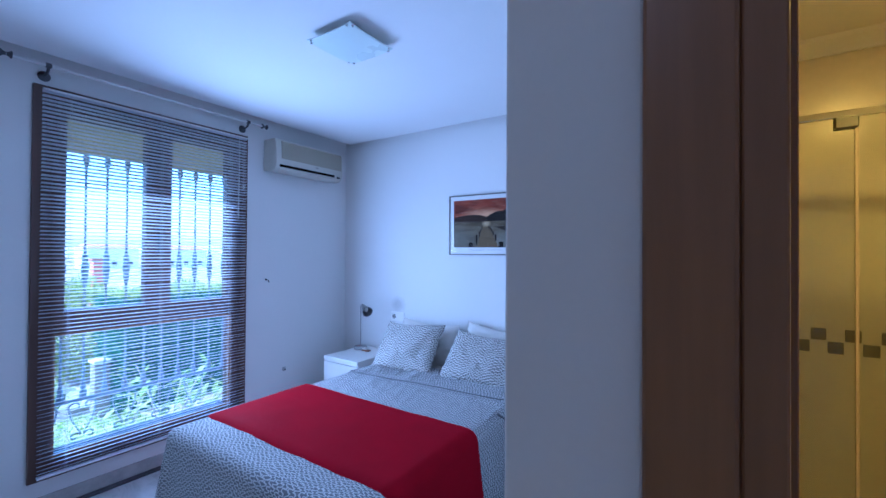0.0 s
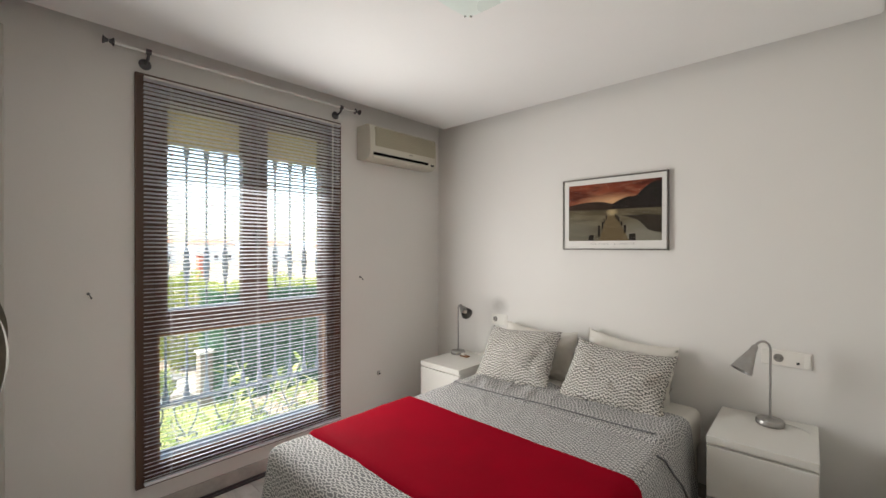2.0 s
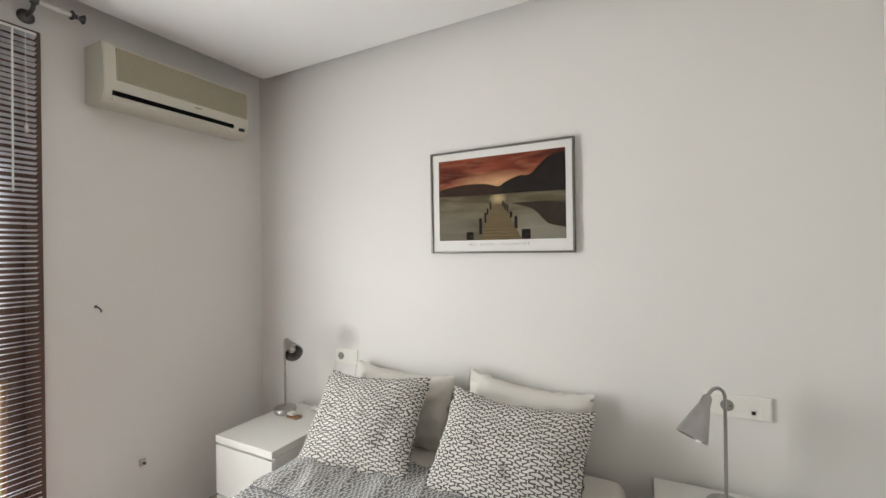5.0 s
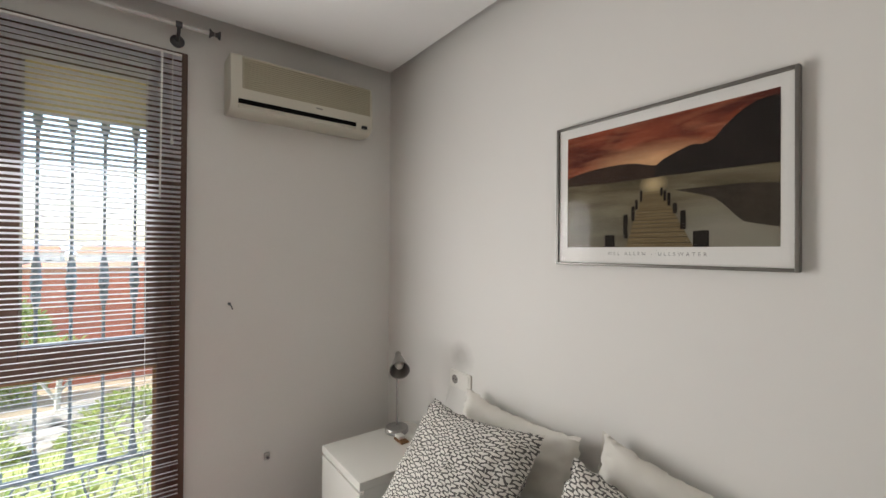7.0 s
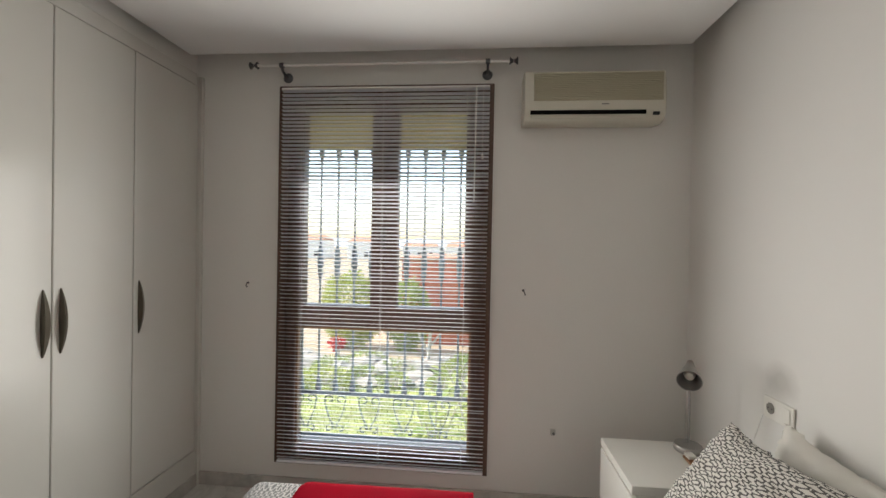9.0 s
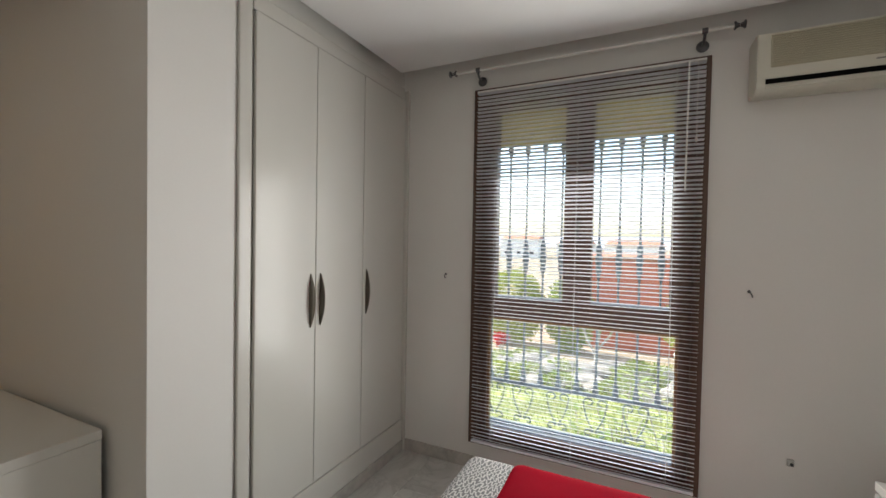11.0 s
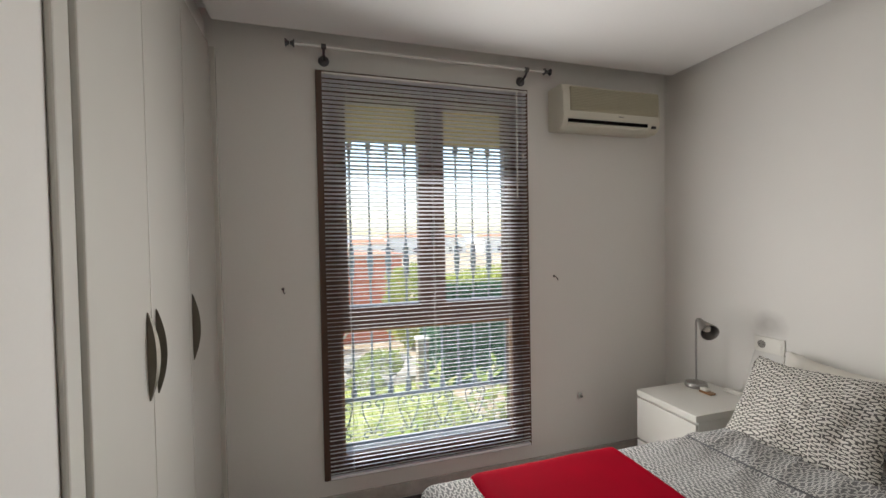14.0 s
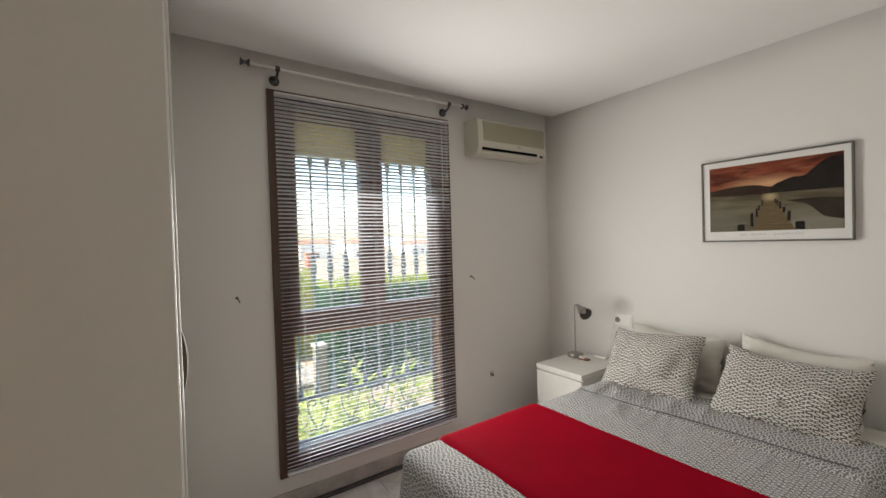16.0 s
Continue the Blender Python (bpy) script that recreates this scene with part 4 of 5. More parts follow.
# ---- picture ----
FRAME_GREY = surface("frame_grey", (0.16, 0.15, 0.135), 0.35, metal=0.5, vary=0.12, big=8, fine=120, bump=0.03, depth=0.0003)
P0, P1, Q0, Q1 = -2.217, -1.544, 1.400, 1.879
pic = thing("framed_picture", "framed poster of a lake jetty at red sunset", "picture", at=((P0 + P1) / 2, BY, (Q0 + Q1) / 2))
def ppart(name, bm, material, label="", smooth=False):
    ob = part(name, bm, material, pic, label, smooth)
    ob.matrix_parent_inverse = Matrix.Translation((-(P0 + P1) / 2, -BY, -(Q0 + Q1) / 2))
    return ob
bm = bmesh.new()
w = 0.009
box(bm, P0, P0 + w, BY - 0.024, BY - 0.001, Q0, Q1, 0.0015)
box(bm, P1 - w, P1, BY - 0.024, BY - 0.001, Q0, Q1, 0.0015)
box(bm, P0 + w, P1 - w, BY - 0.024, BY - 0.001, Q0, Q0 + w, 0.0015)
box(bm, P0 + w, P1 - w, BY - 0.024, BY - 0.001, Q1 - w, Q1, 0.0015)
ppart("frame", bm, FRAME_GREY, "thin dark grey metal frame")
ppart("mount", boxed(P0 + w, P1 - w, BY - 0.016, BY - 0.004, Q0 + w, Q1 - w), MOUNT, "white paper border")
I0, I1, J0, J1 = P0 + 0.043, P1 - 0.036, Q0 + 0.060, Q1 - 0.041
IW, IH = I1 - I0, J1 - J0

def flat(layer, pts):
    """A printed shape from points in fractions of the picture."""
    bm = bmesh.new()
    bm.faces.new([bm.verts.new((I0 + a * IW, BY - 0.0164 - layer * 0.0003, J0 + b * IH)) for a, b in pts])
    return bm

def printed_place(nt, a, b, wide, high):
    """Distance on the print from the point (a, b), in ellipses of the given half axes."""
    tc = nt.nodes.new("ShaderNodeTexCoord")
    sep = nt.nodes.new("ShaderNodeSeparateXYZ")
    nt.links.new(tc.outputs["Object"], sep.inputs[0])
    dx = val(nt, "DIVIDE", val(nt, "SUBTRACT", sep.outputs[0], I0 + a * IW), wide * IW)
    dz = val(nt, "DIVIDE", val(nt, "SUBTRACT", sep.outputs[2], J0 + b * IH), high * IH)
    return val(nt, "SQRT", val(nt, "ADD", val(nt, "MULTIPLY", dx, dx), val(nt, "MULTIPLY", dz, dz)))

def print_sky():
    """Red evening clouds, peach where the sun has gone down."""
    m, nt, b = shader("print_sky")
    n = noisy(nt, 6.0, 4.0, 0.5, stretch=(1, 1, 3.0), distort=0.5)
    base = mixed(nt, ramp(nt, n, 0.36, 0.68), (0.085, 0.022, 0.015), (0.27, 0.068, 0.035))
    wisp = ramp(nt, noisy(nt, 9.0, 3.0, 0.5, stretch=(0.7, 1, 4.0), distort=0.8), 0.50, 0.74)
    base = mixed(nt, val(nt, "MULTIPLY", wisp, 0.45), base, (0.48, 0.20, 0.11))
    low = val(nt, "SUBTRACT", 1.0, ramp(nt, printed_place(nt, 0.48, 0.66, 0.42, 0.17), 0.15, 1.0))
    low = val(nt, "MULTIPLY", low, val(nt, "ADD", 0.45, val(nt, "MULTIPLY", n, 0.9)))
    nt.links.new(mixed(nt, low, base, (0.62, 0.36, 0.19)), b.inputs["Base Color"])
    b.inputs["Roughness"].default_value, b.inputs["Specular IOR Level"].default_value = 0.6, 0.06
    return m

def print_water():
    """Still brown water, misty towards the shore, with the sunset's shine."""
    m, nt, b = shader("print_water")
    n = noisy(nt, 5.0, 3.0, 0.5, stretch=(0.6, 1, 4.0), distort=0.6)
    base = mixed(nt, ramp(nt, n, 0.36, 0.66), (0.075, 0.060, 0.035), (0.17, 0.145, 0.095))
    mist = val(nt, "SUBTRACT", 1.0, ramp(nt, printed_place(nt, 0.80, -0.05, 0.42, 0.44), 0.45, 1.0))
    base = mixed(nt, val(nt, "MULTIPLY", mist, 0.8), base, (0.25, 0.235, 0.19))
    mist = val(nt, "SUBTRACT", 1.0, ramp(nt, printed_place(nt, 0.10, 0.12, 0.36, 0.34), 0.3, 1.0))
    base = mixed(nt, val(nt, "MULTIPLY", mist, 0.6), base, (0.20, 0.19, 0.15))
    shine = val(nt, "SUBTRACT", 1.0, ramp(nt, printed_place(nt, 0.50, 0.49, 0.075, 0.09), 0.2, 1.0))
    nt.links.new(mixed(nt, val(nt, "MULTIPLY", shine, 0.8), base, (0.52, 0.40, 0.22)), b.inputs["Base Color"])
    b.inputs["Roughness"].default_value, b.inputs["Specular IOR Level"].default_value = 0.6, 0.06
    return m
SKY_INK, WATER_INK = print_sky(), print_water()
HILL_INK = surface("print_hill", (0.022, 0.018, 0.016), 0.6, vary=0.3, big=8, fine=40, bump=0, spec=0.06)
FAR_INK = surface("print_far_hill", (0.042, 0.027, 0.020), 0.6, vary=0.3, big=8, fine=40, bump=0, spec=0.06)
SHADE_INK = surface("print_shade", (0.040, 0.032, 0.024), 0.6, vary=0.35, big=10, fine=40, bump=0, spec=0.06, stretch=(1, 1, 3))
PLANK_INK = surface("print_plank", (0.155, 0.115, 0.060), 0.6, vary=0.30, big=30, fine=90, bump=0, spec=0.06, stretch=(0.3, 1, 6))
POST_INK = surface("print_post", (0.020, 0.016, 0.013), 0.6, vary=0.3, bump=0, spec=0.06)
INK = surface("print_ink", (0.27, 0.26, 0.25), 0.6, vary=0.1, bump=0, spec=0.06)

ppart("printed_water", flat(0, [(0, 0), (1, 0), (1, 0.62), (0, 0.62)]), WATER_INK)
ppart("printed_sky", flat(0, [(0, 0.62), (1, 0.62), (1, 1), (0, 1)]), SKY_INK)
ppart("printed_far_hill", flat(1, [(0, 0.555), (0.3, 0.54), (0.53, 0.538), (0.53, 0.630), (0.487, 0.637), (0.42, 0.668), (0.37, 0.680), (0.316, 0.684), (0.25, 0.683), (0.185, 0.679), (0.12, 0.668), (0.062, 0.655), (0, 0.628)]), FAR_INK)
ppart("printed_hill", flat(2, [(0.50, 0.545), (0.62, 0.538), (1, 0.531), (1, 0.957), (0.955, 0.955), (0.924, 0.95), (0.88, 0.92), (0.845, 0.88), (0.807, 0.828), (0.785, 0.79), (0.766, 0.757), (0.74, 0.74), (0.712, 0.731), (0.69, 0.742), (0.668, 0.740), (0.61, 0.71), (0.55, 0.672), (0.515, 0.634)]), HILL_INK)
ppart("printed_shade", flat(1.5, [(0.60, 0.425), (0.704, 0.378), (0.764, 0.345), (0.795, 0.305), (0.821, 0.26), (0.85, 0.21), (0.876, 0.169), (0.929, 0.147), (1, 0.125), (1, 0.404), (0.888, 0.423), (0.776, 0.425)]), SHADE_INK)
ppart("printed_jetty", flat(3, [(0.361, 0.0), (0.684, 0.0), (0.542, 0.43), (0.446, 0.43)]), PLANK_INK)
b = 0.03
while b < 0.41:
    k = b / 0.43
    l, r_ = 0.361 + 0.085 * k, 0.684 - 0.142 * k
    ppart("printed_gap", flat(3.5, [(l, b), (r_, b), (r_, b + 0.004 * (1.2 - k)), (l, b + 0.004 * (1.2 - k))]), SHADE_INK)
    b += 0.040 * (1.15 - k)
for a, b, h, ww in ((0.269, 0.0, 0.105, 0.058), (0.358, 0.07, 0.20, 0.024), (0.398, 0.21, 0.12, 0.018), (0.416, 0.30, 0.08, 0.014), (0.440, 0.36, 0.09, 0.012),
                    (0.714, 0.0, 0.118, 0.066), (0.638, 0.13, 0.142, 0.024), (0.602, 0.25, 0.078, 0.020), (0.575, 0.31, 0.10, 0.014), (0.556, 0.35, 0.08, 0.013), (0.540, 0.39, 0.065, 0.012)):
    ppart("printed_post", flat(4, [(a - ww / 2, b), (a + ww / 2, b), (a + ww / 2, b + h * 0.97), (a + ww * 0.1, b + h), (a - ww / 2, b + h * 0.96)]), POST_INK)
txt = bpy.data.curves.new("caption", "FONT")
txt.body, txt.size, txt.align_x = "MEL ALLEN - ULLSWATER", 0.0150, "CENTER"
txt.space_character = 1.75
tob = bpy.data.objects.new("caption", txt)
cap = bpy.data.meshes.new_from_object(tob)
bpy.data.objects.remove(tob)
cap.materials.clear()
cap.materials.append(INK)
cap.transform(pose((I0 + I1) / 2, BY - 0.0166, Q0 + 0.035, 90, 0, 0))
cob = new("caption", cap)
cob.parent = pic
cob.matrix_parent_inverse = Matrix.Translation((-(P0 + P1) / 2, -BY, -(Q0 + Q1) / 2))
ppart("glass", boxed(P0 + w, P1 - w, BY - 0.0215, BY - 0.0200, Q0 + w, Q1 - w), PICTURE_GLASS).visible_shadow = False

# ---- rods lying on the floor ----
pole = thing("spare_curtain_rail", "spare dark curtain rail lying on the floor under the window", "curtain rail", at=(-3.38, 2.3, 0.0))
for dx in (0.0, 0.026):
    ob = part("rail", boxed(-3.412 + dx, -3.400 + dx, 1.78, 3.05, 0.0005, 0.013, bevel=0.002), PEWTER, pole)
    ob.matrix_parent_inverse = Matrix.Translation((3.38, -2.3, 0))
for y in (1.86, 2.95):
    ob = part("clip", boxed(-3.3985, -3.3875, y, y + 0.03, 0.001, 0.010, bevel=0.001), ROD, pole)
    ob.matrix_parent_inverse = Matrix.Translation((3.38, -2.3, 0))

# ---- garden ----
LAWN = surface("lawn", (0.27, 0.29, 0.11), 0.9, vary=0.55, big=1.6, fine=55, bump=0.6, depth=0.02, spec=0.1)
EARTH = surface("dry_earth", (0.33, 0.27, 0.19), 0.95, vary=0.25, big=0.7, fine=30, bump=0.5, depth=0.02, spec=0.1)
STONE = surface("rockery_stone", (0.27, 0.25, 0.21), 0.9, vary=0.40, big=3.5, fine=30, bump=0.6, depth=0.02)
PAVING = surface("paving_stone", (0.50, 0.47, 0.41), 0.85, vary=0.14, big=2.5, fine=60, bump=0.3, depth=0.004)
TERRACOTTA = surface("terracotta_render", (0.55, 0.17, 0.095), 0.9, vary=0.12, big=0.8, fine=20, bump=0.3, depth=0.01)
ROOF_TILE = surface("roof_tile", (0.40, 0.18, 0.10), 0.85, vary=0.25, big=3, fine=20, bump=0.4, depth=0.02)
FAR_HILL = surface("far_hill", (0.48, 0.50, 0.52), 0.95, vary=0.2, big=0.02, fine=0.2, bump=0)
BARK = surface("pale_bark", (0.52, 0.48, 0.41), 0.9, vary=0.2, big=9, fine=60, bump=0.4, depth=0.004)
HEDGE_SHADED = leafy("hedge_leaf", (0.040, 0.125, 0.070), (0.080, 0.200, 0.095))
BUSH_LIGHT = leafy("bush_leaf", (0.28, 0.34, 0.06), (0.46, 0.48, 0.13))
SHRUB = leafy("shrub_leaf", (0.22, 0.32, 0.06), (0.44, 0.46, 0.16))
RED_PETAL = leafy("red_petal", (0.45, 0.03, 0.03), (0.60, 0.08, 0.06))

def ground_height(x, y):
    if x > -5:
        return -0.55
    if x > -9:
        return -0.55 - 0.12 * (-5 - x)
    return -1.03 - 0.09 * min(-9 - x, 16) - 0.004 * max(0, -25 - x)


def sheet(xs, ys, lift):
    bm = bmesh.new()
    gv = [[bm.verts.new((x, y, ground_height(x, y) + lift)) for y in ys] for x in xs]
    for i in range(len(xs) - 1):
        for j in range(len(ys) - 1):
            bm.faces.new((gv[i][j], gv[i][j + 1], gv[i + 1][j + 1], gv[i + 1][j]))
    return bm


xs = [-3.66, -5, -6, -7, -8, -9, -11, -13, -16, -19, -23, -25, -28, -40, -70, -140, -300, -700, -1500]
ys = [-1500, -600, -200, -80, -30, -12, -6, -2, 0, 2, 4, 6, 10, 16, 34, 84, 204, 600, 1500]
structure("ground", sheet(xs, ys, 0), EARTH, "dry earth and gravel ground outside", "ground")
structure("lawn", sheet([-4.0, -5, -6.5, -7.9], [-5, -2, 1, 3.45], 0.02), LAWN, "sloping green lawn outside the window", "lawn")
bm = bmesh.new()
for k in range(12000):
    x, y = random.uniform(-8.2, -4.2), random.uniform(-2.5, 3.4)
    a = random.uniform(0, 6.283)
    h, lean = random.uniform(0.03, 0.08), random.uniform(-0.03, 0.03)
    dx, dy = 0.006 * math.cos(a), 0.006 * math.sin(a)
    z = ground_height(x, y) + 0.015
    bm.faces.new((bm.verts.new((x - dx, y - dy, z)), bm.verts.new((x + dx, y + dy, z)), bm.verts.new((x + lean, y + lean * math.sin(a), z + h))))
tagged(part("grass", bm, SHRUB), "yellow-green grass blades on the lawn", "grass", kind="stuff")
GZ = ground_height(-4.5, 2)
slab = thing("stepping_slabs", "pale stone slabs set in the lawn", "paving", at=(-4.5, 2.0, GZ + 0.02))
for x, y, w_, d_ in ((-4.55, 1.45, 0.50, 0.60), (-4.62, 2.12, 0.46, 0.50), (-4.7, 0.75, 0.5, 0.55)):
    ob = part("slab", boxed(x - w_ / 2, x + w_ / 2, y - d_ / 2, y + d_ / 2, GZ + 0.005, GZ + 0.045, bevel=0.012), PAVING, slab)
    ob.matrix_parent_inverse = Matrix.Translation((4.5, -2.0, -GZ - 0.02))


def rock(bm, c, sx, sy, sz, seed):
    vs = bmesh.ops.create_icosphere(bm, subdivisions=2, radius=1.0)["verts"]
    for v in vs:
        p = v.co.copy()
        k = 1 + 0.42 * noise.noise(p * 1.3 + Vector((seed, 0, 0))) + 0.26 * noise.noise(p * 2.7 + Vector((0, seed, 0)))
        v.co = Vector(c) + Vector((p.x * sx * k, p.y * sy * k, p.z * sz * k))

random.seed(4)
RZ = ground_height(-8.0, 0)
rockery = thing("rockery", "low rockery of rough pale grey boulders at the lawn's edge", "rockery", at=(-8.0, 0.0, RZ))
k = 0
for row, (x, z, size) in enumerate(((-7.35, 0.02, 0.20), (-7.75, 0.05, 0.24), (-8.15, 0.07, 0.26), (-8.6, 0.06, 0.26), (-9.1, 0.03, 0.26))):
    y = -4.5
    while y < 3.0:
        s = size * random.uniform(0.6, 1.25)
        y += s * random.uniform(1.2, 1.7)
        bm = bmesh.new()
        rock(bm, (x + random.uniform(-0.15, 0.15), y, RZ + z + random.uniform(-0.08, 0.08)), s * 0.95, s * random.uniform(0.9, 1.7), s * random.uniform(0.35, 0.6), k * 3.7)
        ob = part("boulder", bm, STONE, rockery)
        ob.matrix_parent_inverse = Matrix.Translation((8.0, 0.0, -RZ))
        k += 1
        y += s * random.uniform(0.5, 1.1)


def leaves(bm, centre, radii, count, size, up=0.3, shell=0.75, pointed=2.2):
    """Small bent leaves spread through the outer part of a lumpy volume."""
    c = Vector(centre)
    for i in range(count):
        d = Vector((random.gauss(0, 1), random.gauss(0, 1), random.gauss(0, 1))).normalized()
        lump = 1 + 0.25 * noise.noise(d * 2.2 + c) + 0.12 * noise.noise(d * 5 + c)
        r = random.uniform(shell, 1.0) * lump
        p = c + Vector((d.x * radii[0] * r, d.y * radii[1] * r, d.z * radii[2] * r))
        t = (d + Vector((random.gauss(0, 0.6), random.gauss(0, 0.6), up + random.gauss(0, 0.6)))).normalized()
        s = t.cross(Vector((random.gauss(0, 1), random.gauss(0, 1), random.gauss(0, 1)))).normalized()
        L = size * random.uniform(0.6, 1.3)
        W = L / pointed / 2
        nrm = s.cross(t)
        bm.faces.new((bm.verts.new(p), bm.verts.new(p + t * L * 0.5 + s * W + nrm * L * 0.08), bm.verts.new(p + t * L), bm.verts.new(p + t * L * 0.5 - s * W + nrm * L * 0.08)))
    return bm


# clipped hedge
random.seed(7)
HZ = ground_height(-7.0, 5)
hedge = thing("hedge", "clipped dark green hedge with a sunlit top put into the leaf colour", "hedge", at=(-7.4, 6.0, HZ))
HI = Matrix.Translation((7.4, -6.0, -HZ))
bm = boxed(-7.78, -7.02, 3.36, 9.2, HZ - 0.1, 0.74, bevel=0.05)
ob = part("inner_twigs", bm, HEDGE_SHADED, hedge)
ob.matrix_parent_inverse = HI
def hedge_leaf(bm, p, n, size):
    t = (n + Vector((random.gauss(0, 0.8), random.gauss(0, 0.8), 0.3 + random.gauss(0, 0.7)))).normalized()
    s = t.cross(Vector((random.gauss(0, 1), random.gauss(0, 1), random.gauss(0, 1)))).normalized() * size * 0.25
    bm.faces.new((bm.verts.new(p), bm.verts.new(p + t * size * 0.5 + s), bm.verts.new(p + t * size), bm.verts.new(p + t * size * 0.5 - s)))
# the hedge's sunlit top and shaded sides are put into two leaf colours
side, topl = bmesh.new(), bmesh.new()
for i in range(22000):
    y, z = random.uniform(3.30, 9.2), random.uniform(HZ, 0.78)
    hedge_leaf(side, Vector((-7.00 + random.uniform(-0.05, 0.05) + 0.05 * noise.noise(Vector((y * 2, z * 2, 0))), y, z)), Vector((1, 0, 0)), 0.06)
for i in range(2500):
    hedge_leaf(side, Vector((random.uniform(-7.78, -7.0), 3.32 + random.uniform(-0.06, 0.04), random.uniform(HZ, 0.78))), Vector((0, -1, 0)), 0.06)
for i in range(9000):
    x, y = random.uniform(-7.82, -6.97), random.uniform(3.28, 9.2)
    hedge_leaf(topl, Vector((x, y, 0.78 + random.uniform(-0.04, 0.05) + 0.04 * noise.noise(Vector((x * 2, y * 2, 0))))), Vector((0, 0, 1)), 0.065)
for nm, b_, mt in (("side_leaves", side, HEDGE_SHADED), ("top_leaves", topl, BUSH_LIGHT)):
    ob = part(nm, b_, mt, hedge)
    ob.matrix_parent_inverse = HI


def bush(name, label, centre, radii, count, size, material, base_z):
    t = thing(name, label, "bush", at=(centre[0], centre[1], base_z))
    bm = leaves(bmesh.new(), (0, 0, centre[2] - base_z), radii, count, size)
    part("crown", bm, material, t)
    bm = bmesh.new()
    for i in range(7):
        a = i * 0.9
        top_ = Vector((math.cos(a) * radii[0] * 0.6, math.sin(a) * radii[1] * 0.6, centre[2] - base_z + radii[2] * random.uniform(0.0, 0.5)))
        rod(bm, (0.03 * math.cos(a), 0.03 * math.sin(a), -0.05), top_, 0.022, 0.006, 6)
    part("stem", bm, BARK, t)
    return t
random.seed(11)
bush("bush", "large bright green rounded bush in the garden", (-11.0, 3.90, -0.15), (0.70, 0.70, 0.95), 8000, 0.10, BUSH_LIGHT, ground_height(-11, 4))
bush("bush", "light green bush behind the rockery", (-11.3, 1.12, -0.35), (0.50, 0.52, 0.85), 5000, 0.09, SHRUB, ground_height(-11.3, 1))
bush("bush", "light green bush behind the rockery", (-11.5, -0.35, -0.25), (0.7, 0.75, 0.90), 6500, 0.10, BUSH_LIGHT, ground_height(-11.5, 0))
bush("bush", "small loose bush among the boulders", (-8.4, 2.65, -0.80), (0.40, 0.42, 0.26), 1300, 0.07, SHRUB, RZ)
bush("bush", "small loose bush among the boulders", (-7.3, 0.5, -0.72), (0.30, 0.50, 0.22), 1300, 0.07, BUSH_LIGHT, ground_height(-8.2, 0))
bush("bush", "small loose bush among the boulders", (-7.4, -1.1, -0.72), (0.30, 0.55, 0.24), 1500, 0.07, SHRUB, ground_height(-8.0, 0))
bush("bush", "garden bush by the drive", (-15.5, 7.8, -0.55), (1.2, 1.3, 0.95), 4000, 0.13, BUSH_LIGHT, ground_height(-15.5, 7))

for x, y, r in ((-7.55, 1.55, 0.20), (-7.9, 0.95, 0.22), (-8.35, 1.45, 0.26), (-7.6, 2.35, 0.20), (-8.3, 0.30, 0.28), (-8.9, 0.75, 0.32), (-7.7, -0.4, 0.24), (-8.8, 2.9, 0.34)):
    bush("bush", "low tuft of pale green leaves between the boulders", (x, y, ground_height(x, y) + r * 0.55), (r, r * 1.3, r * 0.6), 600, 0.06, SHRUB, ground_height(x, y))

# stone post at the hedge's end and a rendered pillar by the drive
HP = ground_height(-7.2, 3)
WEATHERED = surface("weathered_post", (0.19, 0.165, 0.13), 0.9, vary=0.25, big=6, fine=40, bump=0.4, depth=0.006)
post = thing("garden_post", "weathered stone garden post with a pale cap beside the hedge", "post", at=(-7.18, 3.15, HP))
part("shaft", boxed(-0.085, 0.085, -0.085, 0.085, -0.05, -0.06 - HP, bevel=0.012), WEATHERED, post)
part("cap", boxed(-0.105, 0.105, -0.105, 0.105, -0.0595 - HP, -0.022 - HP, bevel=0.010), PAVING, post, "white stone cap")
PZ = ground_height(-14, 5)
pillar = thing("gate_pillar", "terracotta rendered gate pillar with a flat cap", "pillar", at=(-14.0, 5.14, PZ))
part("shaft", boxed(-0.13, 0.13, -0.13, 0.13, -0.05, 1.15 - PZ, bevel=0.01), TERRACOTTA, pillar)
part("cap", boxed(-0.17, 0.17, -0.17, 0.17, 1.1505 - PZ, 1.22 - PZ, bevel=0.015), ROOF_TILE, pillar)

